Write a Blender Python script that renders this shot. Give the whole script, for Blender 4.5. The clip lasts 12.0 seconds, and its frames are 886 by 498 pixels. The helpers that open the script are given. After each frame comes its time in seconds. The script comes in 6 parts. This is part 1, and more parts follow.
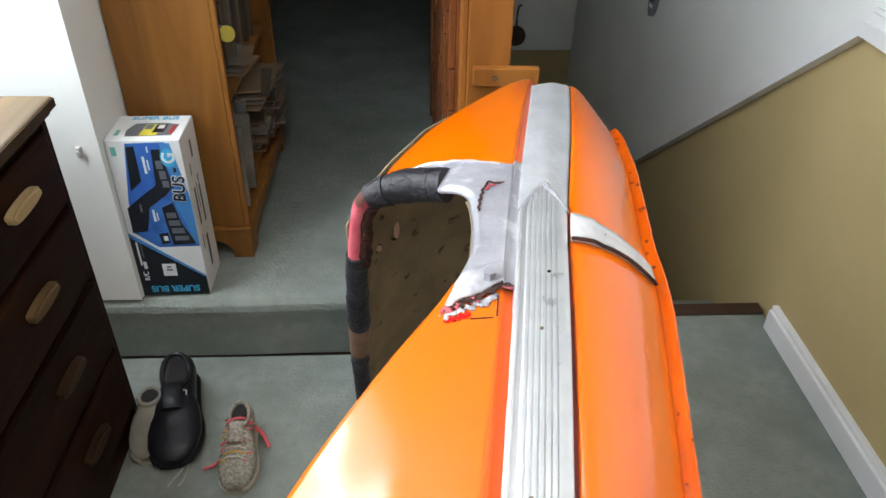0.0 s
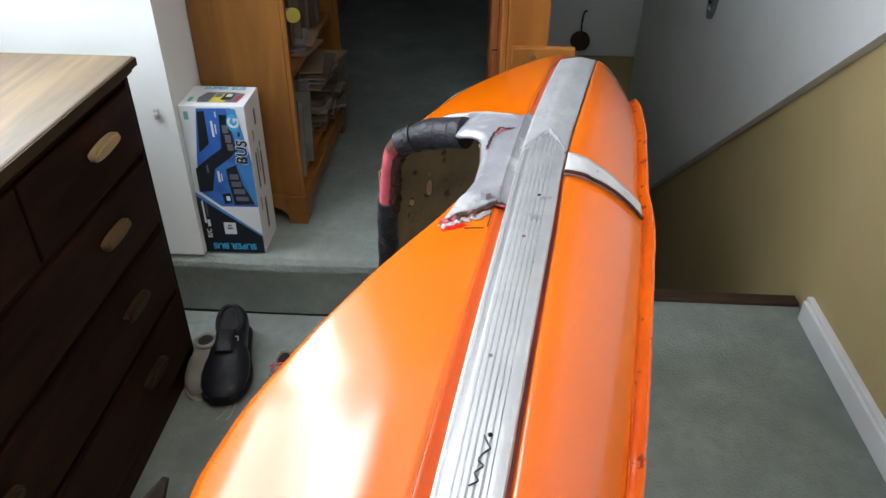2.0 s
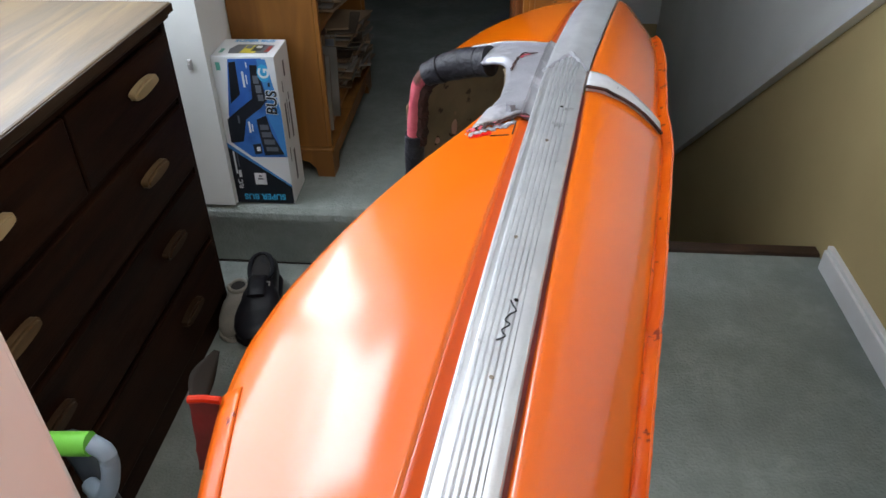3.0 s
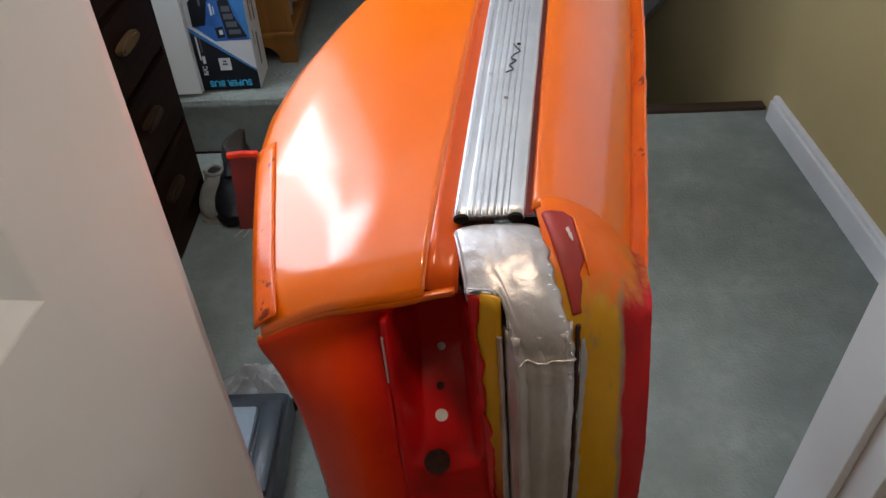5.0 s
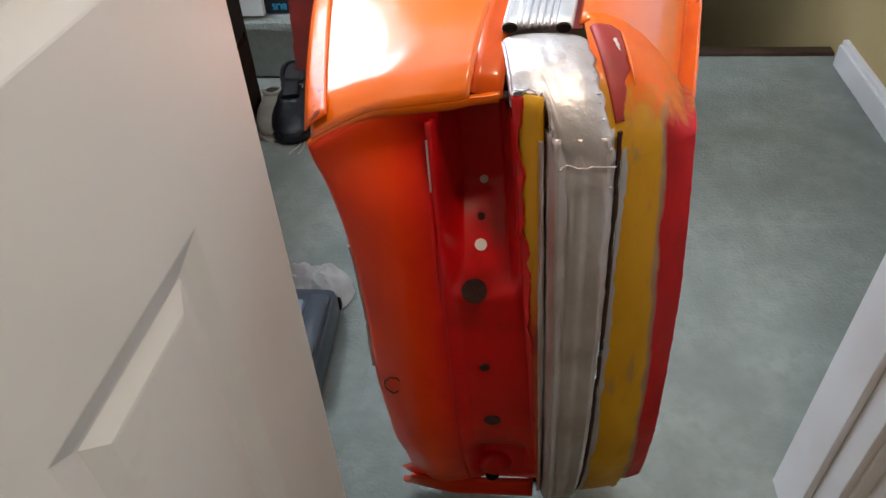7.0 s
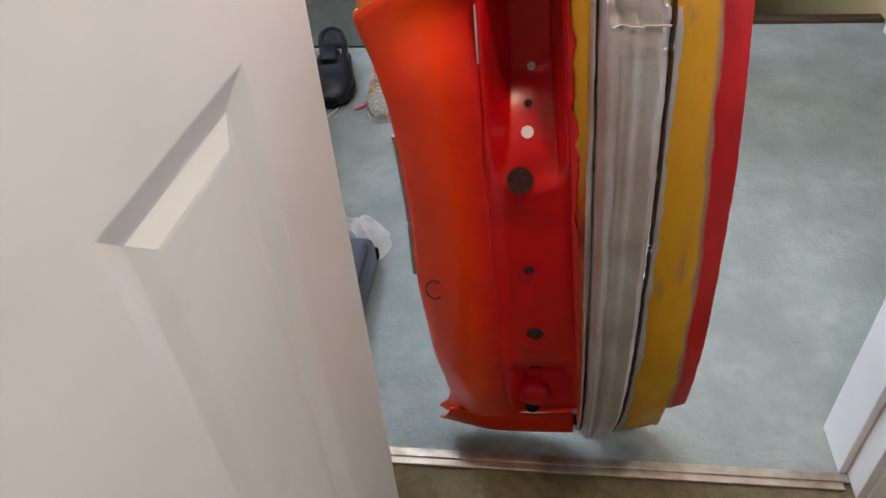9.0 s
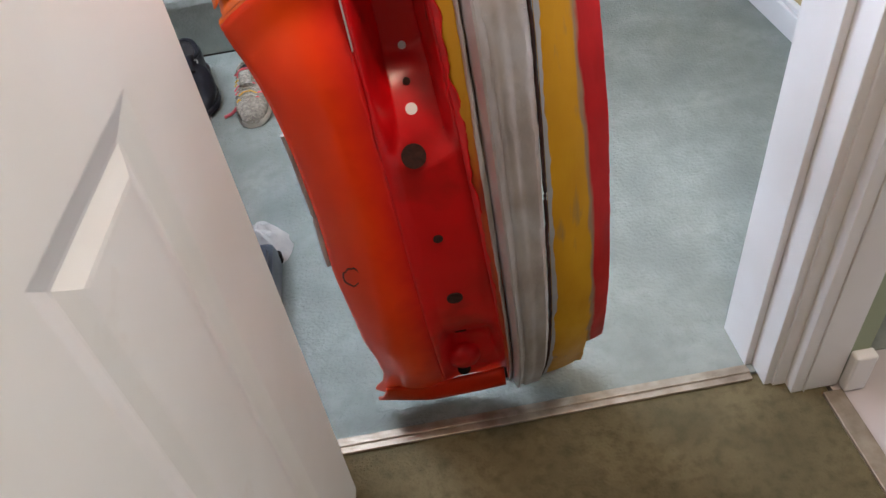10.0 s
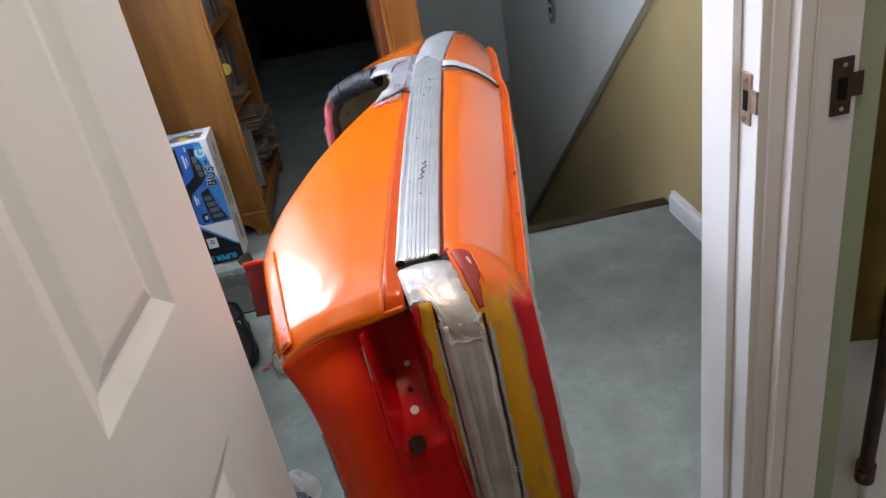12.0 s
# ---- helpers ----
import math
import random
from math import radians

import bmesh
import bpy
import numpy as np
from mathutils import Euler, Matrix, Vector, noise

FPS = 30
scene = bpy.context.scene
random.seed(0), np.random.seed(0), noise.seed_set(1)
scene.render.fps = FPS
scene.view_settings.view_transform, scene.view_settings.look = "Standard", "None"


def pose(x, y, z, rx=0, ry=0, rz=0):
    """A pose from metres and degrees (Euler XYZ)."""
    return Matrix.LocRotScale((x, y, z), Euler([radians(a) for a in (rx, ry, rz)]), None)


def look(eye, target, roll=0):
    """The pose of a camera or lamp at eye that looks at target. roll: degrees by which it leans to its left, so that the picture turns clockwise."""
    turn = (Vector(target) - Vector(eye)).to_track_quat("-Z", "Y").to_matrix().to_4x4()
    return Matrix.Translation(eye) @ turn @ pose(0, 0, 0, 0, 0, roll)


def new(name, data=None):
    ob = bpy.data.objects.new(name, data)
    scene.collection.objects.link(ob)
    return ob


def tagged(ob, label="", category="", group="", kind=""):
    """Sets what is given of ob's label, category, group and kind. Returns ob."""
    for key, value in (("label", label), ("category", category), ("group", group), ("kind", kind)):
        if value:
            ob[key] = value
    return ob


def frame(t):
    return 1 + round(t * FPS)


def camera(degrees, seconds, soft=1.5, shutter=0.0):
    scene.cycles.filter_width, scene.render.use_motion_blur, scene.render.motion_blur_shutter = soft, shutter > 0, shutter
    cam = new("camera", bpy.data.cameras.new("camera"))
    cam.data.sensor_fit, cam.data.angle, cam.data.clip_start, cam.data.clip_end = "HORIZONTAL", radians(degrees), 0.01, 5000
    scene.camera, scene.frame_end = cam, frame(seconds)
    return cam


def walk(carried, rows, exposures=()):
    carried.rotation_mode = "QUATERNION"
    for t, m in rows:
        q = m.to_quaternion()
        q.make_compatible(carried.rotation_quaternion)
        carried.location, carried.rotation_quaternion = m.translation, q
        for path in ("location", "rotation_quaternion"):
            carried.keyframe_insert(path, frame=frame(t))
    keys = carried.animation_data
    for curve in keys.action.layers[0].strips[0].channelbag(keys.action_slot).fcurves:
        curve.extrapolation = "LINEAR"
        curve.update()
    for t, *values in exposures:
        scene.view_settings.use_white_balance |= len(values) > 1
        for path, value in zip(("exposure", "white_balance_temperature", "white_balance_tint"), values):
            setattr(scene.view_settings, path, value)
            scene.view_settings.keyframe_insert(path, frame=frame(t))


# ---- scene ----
cam = camera(62.4, 12.0)
PATH = [
    (0, (0.329, 0.415, 1.416), (0.427, 2.046, 0.263), 1.3),
    (0.5, (0.336, 0.402, 1.411), (0.435, 2.038, 0.265), 1.2),
    (1, (0.341, 0.376, 1.411), (0.428, 2.032, 0.293), -0.0),
    (1.5, (0.371, 0.324, 1.402), (0.357, 1.99, 0.294), -1.0),
    (2, (0.409, 0.252, 1.389), (0.321, 1.904, 0.266), 0.5),
    (2.5, (0.417, 0.192, 1.369), (0.266, 1.816, 0.212), -0.8),
    (2.7, (0.414, 0.175, 1.356), (0.261, 1.803, 0.204), -0.9),
    (4.3, (0.372, 0.046, 1.274), (0.346, 1.601, 0.016), -0.6),
    (4.5, (0.363, 0.021, 1.265), (0.322, 1.57, 0.0), -2.5),
    (5, (0.346, -0.028, 1.233), (0.335, 1.493, -0.065), -2.3),
    (5.5, (0.361, -0.052, 1.207), (0.241, 1.413, -0.149), -2.7),
    (6, (0.369, -0.074, 1.191), (0.27, 1.386, -0.173), -3.2),
    (6.5, (0.356, -0.103, 1.156), (0.286, 1.366, -0.199), -3.9),
    (7, (0.351, -0.136, 1.133), (0.204, 1.344, -0.204), -2.8),
    (7.2, (0.352, -0.14, 1.119), (0.249, 1.322, -0.242), -1.2),
    (8.8, (0.347, -0.191, 1.037), (0.183, 1.316, -0.267), -2.0),
    (9, (0.34, -0.203, 1.036), (0.105, 1.282, -0.283), -4.5),
    (9.5, (0.34, -0.205, 1.024), (0.206, 1.298, -0.289), -3.4),
    (10, (0.325, -0.225, 1.051), (0.37, 1.223, -0.328), -8.9),
    (10.5, (0.335, -0.257, 1.119), (0.476, 1.251, -0.187), -10.1),
    (11, (0.35, -0.325, 1.211), (0.46, 1.29, 0.037), -10.0),
    (11.5, (0.36, -0.374, 1.274), (0.462, 1.316, 0.21), -11.7),
    (12, (0.371, -0.399, 1.315), (0.468, 1.366, 0.38), -10.6),
]
walk(cam, [(t, look(eye, target, roll)) for t, eye, target, roll in PATH], [(0.0, -0.54, 6800, 12), (1.5, -0.62, 6650, 12), (2.5, -0.91, 6500, 13), (4.5, -1.17, 6400, 15), (7.0, -0.46, 6350, 15), (9.0, 0.12, 6200, 18), (10.5, 0.20, 6150, 18), (11.0, -0.30, 6200, 17), (11.5, -0.62, 6200, 16), (12.0, -0.66, 6200, 16)])

# ---- world, sun, lights ----
world = bpy.data.worlds.new("sky")
scene.world = world
world.use_nodes = True
wn = world.node_tree.nodes
sky = wn.new("ShaderNodeTexSky")
sky.sky_type = "NISHITA"
sky.sun_disc = False
sky.sun_elevation, sky.sun_rotation = radians(38), radians(-70)
wn["Background"].inputs[1].default_value = 0.12
world.node_tree.links.new(sky.outputs[0], wn["Background"].inputs[0])


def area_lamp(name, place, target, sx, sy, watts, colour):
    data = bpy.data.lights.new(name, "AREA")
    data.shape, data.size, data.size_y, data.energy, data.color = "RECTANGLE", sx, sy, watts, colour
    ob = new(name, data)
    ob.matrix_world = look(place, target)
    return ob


area_lamp("daylight_side_window", (-0.995, 1.265, 1.70), (0.8, 1.30, 1.28), 1.25, 1.06, 54, (0.80, 0.91, 1.0))
# Unseen fill lamp, added to brighten the landing and the step.
area_lamp("landing_fill_light", (0.25, 0.85, 2.37), (0.25, 0.85, 0.0), 0.3, 0.3, 5, (0.80, 0.91, 1.0))
# Unseen lamp added in the side room to lift the open door's face.
area_lamp("side_room_fill", (2.55, -0.35, 1.45), (0.0, -0.1, 0.9), 1.0, 1.0, 9, (0.95, 0.99, 0.95))
area_lamp("ceiling_light_bulb", (0.62, 0.04, 2.33), (0.58, 0.06, 0.0), 0.22, 0.22, 14.5, (1.0, 0.77, 0.52))

# ---- materials ----


def material(name, colour, second=None, scale=8.0, rough=0.6, metal=0.0, bump=0.0, bump_scale=120.0, coat=0.0,
             spread=(0.35, 0.65), third=None, third_scale=2.0, third_at=(0.6, 0.75), stretch=(1, 1, 1), rough_var=0.0, distort=0.0, piece=0.0, spec=0.5, coat_rough=0.06, coat_ior=1.5):
    m = bpy.data.materials.new(name)
    m.use_nodes = True
    n, l = m.node_tree.nodes, m.node_tree.links
    b = n["Principled BSDF"]
    b.inputs["Roughness"].default_value, b.inputs["Metallic"].default_value = rough, metal
    b.inputs["Coat Weight"].default_value = coat
    b.inputs["Coat Roughness"].default_value = coat_rough
    b.inputs["Specular IOR Level"].default_value = spec
    b.inputs["Coat IOR"].default_value = coat_ior
    tc, mp = n.new("ShaderNodeTexCoord"), n.new("ShaderNodeMapping")
    mp.inputs["Scale"].default_value = stretch
    l.new(tc.outputs["Object"], mp.inputs["Vector"])
    second = second or tuple(c * 0.8 for c in colour)

    def noise_tex(s, detail=5.0):
        t = n.new("ShaderNodeTexNoise")
        t.inputs["Scale"].default_value, t.inputs["Detail"].default_value = s, detail
        t.inputs["Distortion"].default_value = distort
        l.new(mp.outputs[0], t.inputs["Vector"])
        return t

    def ramp(src, lo, hi):
        r = n.new("ShaderNodeMapRange")
        r.inputs["From Min"].default_value, r.inputs["From Max"].default_value = lo, hi
        l.new(src, r.inputs["Value"])
        return r.outputs[0]

    def mix(f, a, c):
        x = n.new("ShaderNodeMix")
        x.data_type = "RGBA"
        l.new(f, x.inputs["Factor"])
        for sock, v in ((x.inputs[6], a), (x.inputs[7], c)):
            if isinstance(v, tuple):
                sock.default_value = (*v, 1)
            else:
                l.new(v, sock)
        return x.outputs[2]

    t1 = noise_tex(scale)
    col = mix(ramp(t1.outputs["Fac"], *spread), colour, second)
    if third:
        col = mix(ramp(noise_tex(third_scale, 8.0).outputs["Fac"], *third_at), col, third)
    if piece:
        oi, hs = n.new("ShaderNodeObjectInfo"), n.new("ShaderNodeHueSaturation")
        mr = n.new("ShaderNodeMapRange")
        mr.inputs["To Min"].default_value, mr.inputs["To Max"].default_value = 1 - piece, 1 + piece
        l.new(oi.outputs["Random"], mr.inputs["Value"])
        l.new(mr.outputs[0], hs.inputs["Value"])
        l.new(col, hs.inputs["Color"])
        col = hs.outputs[0]
    l.new(col, b.inputs["Base Color"])
    if rough_var:
        r = n.new("ShaderNodeMapRange")
        r.inputs["To Min"].default_value, r.inputs["To Max"].default_value = rough - rough_var, rough + rough_var
        l.new(noise_tex(scale * 2.3).outputs["Fac"], r.inputs["Value"])
        l.new(r.outputs[0], b.inputs["Roughness"])
    if bump:
        t2, bp = noise_tex(bump_scale), n.new("ShaderNodeBump")
        bp.inputs["Strength"].default_value, bp.inputs["Distance"].default_value = bump, 0.004
        l.new(t2.outputs["Fac"], bp.inputs["Height"])
        l.new(bp.outputs[0], b.inputs["Normal"])
    return m


def layered(name, upper, lower, stain, lo, hi, amp=0.05, rough=0.5, coat=0.0, stain_at=(0.5, 0.62)):
    """Brushed paint in two coats: the lower one shows below a ragged height between lo and hi, with streaky stains where they meet."""
    m = bpy.data.materials.new(name)
    m.use_nodes = True
    n, l = m.node_tree.nodes, m.node_tree.links
    b = n["Principled BSDF"]
    b.inputs["Roughness"].default_value, b.inputs["Coat Weight"].default_value, b.inputs["Coat Roughness"].default_value = rough, coat, 0.15
    b.inputs["Specular IOR Level"].default_value = 0.3
    tc, mp, sep = n.new("ShaderNodeTexCoord"), n.new("ShaderNodeMapping"), n.new("ShaderNodeSeparateXYZ")
    mp.inputs["Scale"].default_value = (1.0, 1.0, 0.22)
    l.new(tc.outputs["Object"], mp.inputs["Vector"])
    l.new(tc.outputs["Object"], sep.inputs[0])
    tex = []
    for s, d in ((75.0, 4.0), (30.0, 6.0)):
        t = n.new("ShaderNodeTexNoise")
        t.inputs["Scale"].default_value, t.inputs["Detail"].default_value = s, d
        l.new(mp.outputs[0], t.inputs["Vector"])
        tex.append(t.outputs["Fac"])
    add = n.new("ShaderNodeMath")
    add.operation = "MULTIPLY_ADD"
    add.inputs[1].default_value = amp * 2
    l.new(tex[0], add.inputs[0])
    l.new(sep.outputs["Z"], add.inputs[2])

    def span(src, a, c):
        r = n.new("ShaderNodeMapRange")
        r.inputs["From Min"].default_value, r.inputs["From Max"].default_value = a, c
        l.new(src, r.inputs["Value"])
        return r.outputs[0]

    def mix(fac, p, q):
        x = n.new("ShaderNodeMix")
        x.data_type = "RGBA"
        l.new(fac, x.inputs["Factor"])
        for sock, v in ((x.inputs[6], p), (x.inputs[7], q)):
            if isinstance(v, tuple):
                sock.default_value = (*v, 1)
            else:
                l.new(v, sock)
        return x.outputs[2]

    low = mix(span(tex[1], 0.35, 0.65), lower, tuple(c * 0.8 for c in lower))
    low = mix(span(tex[1], *stain_at), low, stain)
    l.new(mix(span(add.outputs[0], lo + amp, hi + amp), low, upper), b.inputs["Base Color"])
    bp = n.new("ShaderNodeBump")
    bp.inputs["Strength"].default_value, bp.inputs["Distance"].default_value = 0.25, 0.003
    l.new(tex[0], bp.inputs["Height"])
    l.new(bp.outputs[0], b.inputs["Normal"])
    return m


def overspray(m, slope, lo, hi, colour):
    """Adds a second coat on a material, mixed in over a ragged stretch of x + slope * z."""
    n, l = m.node_tree.nodes, m.node_tree.links
    base = n["Principled BSDF"].inputs["Base Color"]
    under = base.links[0].from_socket
    tc, sep, add, tex, wob, span, mixer = [n.new("ShaderNode" + k) for k in ("TexCoord", "SeparateXYZ", "Math", "TexNoise", "Math", "MapRange", "Mix")]
    l.new(tc.outputs["Object"], sep.inputs[0])
    l.new(tc.outputs["Object"], tex.inputs["Vector"])
    tex.inputs["Scale"].default_value, tex.inputs["Detail"].default_value = 40.0, 6.0
    add.operation = wob.operation = "MULTIPLY_ADD"
    add.inputs[1].default_value, wob.inputs[1].default_value = slope, 0.02
    l.new(sep.outputs["Z"], add.inputs[0])
    l.new(sep.outputs["X"], add.inputs[2])
    l.new(tex.outputs["Fac"], wob.inputs[0])
    l.new(add.outputs[0], wob.inputs[2])
    span.inputs["From Min"].default_value, span.inputs["From Max"].default_value = lo, hi
    l.new(wob.outputs[0], span.inputs["Value"])
    mixer.data_type = "RGBA"
    l.new(span.outputs[0], mixer.inputs["Factor"])
    l.new(under, mixer.inputs[6])
    mixer.inputs[7].default_value = (*colour, 1)
    l.new(mixer.outputs[2], base)
    return m


def wing_paint():
    """Brushed coats on the rear wing: orange above, yellow primer below it beside the channel, red along the outer flange."""
    m = bpy.data.materials.new("brushed_orange_yellow_red")
    m.use_nodes = True
    n, l = m.node_tree.nodes, m.node_tree.links
    b = n["Principled BSDF"]
    b.inputs["Coat Weight"].default_value, b.inputs["Coat Roughness"].default_value, b.inputs["Specular IOR Level"].default_value = 0.15, 0.2, 0.2
    tc, sep = n.new("ShaderNodeTexCoord"), n.new("ShaderNodeSeparateXYZ")
    l.new(tc.outputs["Object"], sep.inputs[0])

    def calc(op, a, c, d=None):
        x = n.new("ShaderNodeMath")
        x.operation = op
        for sock, v in zip(x.inputs, (a, c, d)):
            if isinstance(v, float):
                sock.default_value = v
            elif v is not None:
                l.new(v, sock)
        return x.outputs[0]

    def grain(scale, stretch, detail=5.0):
        mp, t = n.new("ShaderNodeMapping"), n.new("ShaderNodeTexNoise")
        mp.inputs["Scale"].default_value = stretch
        t.inputs["Scale"].default_value, t.inputs["Detail"].default_value = scale, detail
        l.new(tc.outputs["Object"], mp.inputs["Vector"])
        l.new(mp.outputs[0], t.inputs["Vector"])
        return t.outputs["Fac"]

    def span(src, a, c):
        r = n.new("ShaderNodeMapRange")
        r.inputs["From Min"].default_value, r.inputs["From Max"].default_value = a, c
        l.new(src, r.inputs["Value"])
        return r.outputs[0]

    def mix(fac, p, q):
        x = n.new("ShaderNodeMix")
        x.data_type = "RGBA"
        l.new(fac, x.inputs["Factor"])
        for sock, v in ((x.inputs[6], p), (x.inputs[7], q)):
            if isinstance(v, tuple):
                sock.default_value = (*v, 1)
            else:
                l.new(v, sock)
        return x.outputs[2]

    streak, blot, fine = grain(90.0, (1.0, 1.0, 0.12)), grain(22.0, (1.0, 1.0, 0.35), 7.0), grain(160.0, (1.0, 1.0, 1.0))
    yellow = mix(span(blot, 0.35, 0.7), (0.62, 0.33, 0.010), (0.52, 0.25, 0.008))
    yellow = mix(span(streak, 0.60, 0.74), yellow, (0.33, 0.21, 0.07))
    red = mix(span(blot, 0.40, 0.62), (0.52, 0.006, 0.008), (0.36, 0.004, 0.006))
    red = mix(span(fine, 0.70, 0.73), red, (0.20, 0.03, 0.018))
    lean = calc("MULTIPLY_ADD", sep.outputs["Z"], 0.072, sep.outputs["X"])
    across = calc("MULTIPLY_ADD", streak, 0.014, calc("MULTIPLY_ADD", blot, 0.012, lean))
    low = mix(span(across, 0.5565, 0.5595), yellow, (0.30, 0.20, 0.13))
    low = mix(span(across, 0.5605, 0.5645), low, red)
    height = calc("MULTIPLY_ADD", sep.outputs["X"], 0.4, calc("MULTIPLY_ADD", streak, 0.045, sep.outputs["Z"]))
    orange = mix(span(blot, 0.35, 0.65), (0.80, 0.15, 0.001), (0.74, 0.115, 0.001))
    film = mix(span(height, 1.011, 1.027), low, (0.55, 0.20, 0.02))
    l.new(mix(span(height, 1.019, 1.035), film, orange), b.inputs["Base Color"])
    l.new(span(blot, -0.6, 1.5), b.inputs["Roughness"])
    bp = n.new("ShaderNodeBump")
    bp.inputs["Strength"].default_value, bp.inputs["Distance"].default_value = 0.25, 0.002
    l.new(streak, bp.inputs["Height"])
    l.new(bp.outputs[0], b.inputs["Normal"])
    return m


CARPET = material("carpet_grey_green", (0.275, 0.304, 0.284), (0.190, 0.212, 0.198), 7, 0.95, bump=1.0, bump_scale=120, third=(0.205, 0.228, 0.212), third_scale=34, third_at=(0.45, 0.80), spec=0.1, spread=(0.3, 0.72))
CARPET_OLIVE = material("carpet_olive", (0.155, 0.128, 0.072), (0.098, 0.082, 0.046), 7, 0.95, bump=0.9, bump_scale=200, third=(0.075, 0.064, 0.034), third_scale=50, third_at=(0.45, 0.8), spec=0.1)
LINO = material("pink_grey_vinyl", (0.55, 0.50, 0.50), (0.48, 0.44, 0.45), 4, 0.35, bump=0.05)
WALL_WHITE = material("white_emulsion", (0.80, 0.81, 0.79), (0.76, 0.77, 0.75), 3, 0.75, bump=0.12, bump_scale=180)
WALL_YELLOW = material("mustard_emulsion", (0.50, 0.388, 0.188), (0.465, 0.357, 0.172), 2.5, 0.7, bump=0.12, bump_scale=160)
# Hall wall colour darkened to carry the gloom of the unlit hall.
WALL_DIM = material("unlit_hall_wall_tone", (0.15, 0.13, 0.11), (0.12, 0.105, 0.09), 5, 0.8, bump=0.1)
WALL_GREEN = material("sage_emulsion", (0.33, 0.38, 0.26), (0.30, 0.35, 0.24), 3, 0.7, bump=0.1)
GLOSS = material("white_gloss_paint", (0.79, 0.79, 0.80), (0.75, 0.74, 0.74), 6, 0.32, bump=0.06, bump_scale=40, third=(0.70, 0.67, 0.62), third_scale=14, third_at=(0.70, 0.87))
# Duller copy of the white paint; its tint carries the warmer light on the leaf.
LEAF_PAINT = material("warm_light_toned_paint", (0.785, 0.795, 0.765), (0.745, 0.755, 0.72), 6, 0.50, bump=0.06, bump_scale=40, third=(0.68, 0.66, 0.60), third_scale=14, third_at=(0.70, 0.87))
ORANGE = material("orange_enamel", (0.82, 0.158, 0.001), (0.77, 0.132, 0.001), 2, 0.4, bump=0.10, bump_scale=13, coat=1.0, coat_rough=0.14, spec=0.1, coat_ior=1.62)
ORANGE_CHIPPED = material("chipped_orange_enamel", (0.80, 0.14, 0.002), (0.70, 0.10, 0.002), 9, 0.42, bump=0.3, bump_scale=70, coat=0.6, coat_rough=0.2, spec=0.1, third=(0.22, 0.03, 0.012), third_scale=55, third_at=(0.63, 0.67))
ORANGE_DEEP = material("shaded_orange_enamel", (0.72, 0.10, 0.003), (0.64, 0.08, 0.003), 4, 0.4, bump=0.03, bump_scale=30, coat=0.7, coat_rough=0.16, spec=0.1)
ORANGE_RED = material("orange_red_enamel", (0.60, 0.024, 0.001), (0.47, 0.015, 0.001), 5, 0.42, bump=0.05, bump_scale=25, coat=0.12, coat_rough=0.15, spec=0.15, third=(0.54, 0.045, 0.002), third_scale=5, third_at=(0.50, 0.70))
CORNER_PAINT = overspray(material("orange_red_corner_enamel", (0.84, 0.050, 0.001), (0.74, 0.034, 0.001), 5, 0.42, bump=0.05, bump_scale=25, coat=0.3, coat_rough=0.18, spec=0.15, third=(0.82, 0.075, 0.002), third_scale=5, third_at=(0.50, 0.70)), 0.045, 0.300, 0.334, (0.58, 0.006, 0.005))
RED = material("red_enamel", (0.70, 0.005, 0.007), (0.56, 0.003, 0.005), 7, 0.4, bump=0.08, bump_scale=30, spec=0.18, coat=0.45, coat_rough=0.22, third=(0.20, 0.008, 0.005), third_scale=6, third_at=(0.60, 0.76))
RED_BARE = material("bared_red_primer", (0.36, 0.028, 0.020), (0.27, 0.020, 0.014), 14, 0.5, bump=0.3, bump_scale=50)
RED_DARK = material("dark_red_paint_and_shade", (0.20, 0.010, 0.006), (0.09, 0.010, 0.006), 14, 0.55, bump=0.3, bump_scale=50)
WING_PAINT = wing_paint()
YELLOW_RED = layered("yellow_primer_over_red", (0.60, 0.30, 0.008), (0.55, 0.075, 0.006), (0.28, 0.02, 0.008), 0.58, 0.68, 0.07, 0.5)
PALE_PAINT = material("pale_filler", (0.66, 0.55, 0.50), (0.58, 0.46, 0.42), 60, 0.6)
SILVER = material("silver_paint", (0.60, 0.57, 0.57), (0.44, 0.39, 0.37), 14, 0.36, metal=0.5, bump=0.35, bump_scale=70, third=(0.62, 0.63, 0.66), third_scale=8, third_at=(0.46, 0.66))
SILVER_ROUGH = material("lumpy_silver_paint", (0.46, 0.46, 0.50), (0.34, 0.34, 0.38), 14, 0.36, metal=0.35, bump=0.8, bump_scale=40, third=(0.62, 0.62, 0.66), third_scale=22, third_at=(0.54, 0.64))
GREY_PAINT = material("grey_silver_paint", (0.50, 0.51, 0.53), (0.42, 0.43, 0.45), 20, 0.45, metal=0.3, bump=0.4, bump_scale=80)
ALU = material("ribbed_aluminium", (0.80, 0.81, 0.83), (0.72, 0.73, 0.76), 25, 0.38, metal=0.8, bump=0.08, bump_scale=160, third=(0.40, 0.40, 0.42), third_scale=30, third_at=(0.66, 0.75))
BROWN = material("brown_underseal", (0.225, 0.165, 0.092), (0.155, 0.112, 0.062), 12, 0.75, bump=0.6, bump_scale=60, third=(0.045, 0.025, 0.014), third_scale=30, third_at=(0.63, 0.70))
TAPE = material("black_tape", (0.014, 0.013, 0.018), (0.034, 0.033, 0.040), 22, 0.45, bump=1.0, bump_scale=55, distort=1.2, spec=0.35)
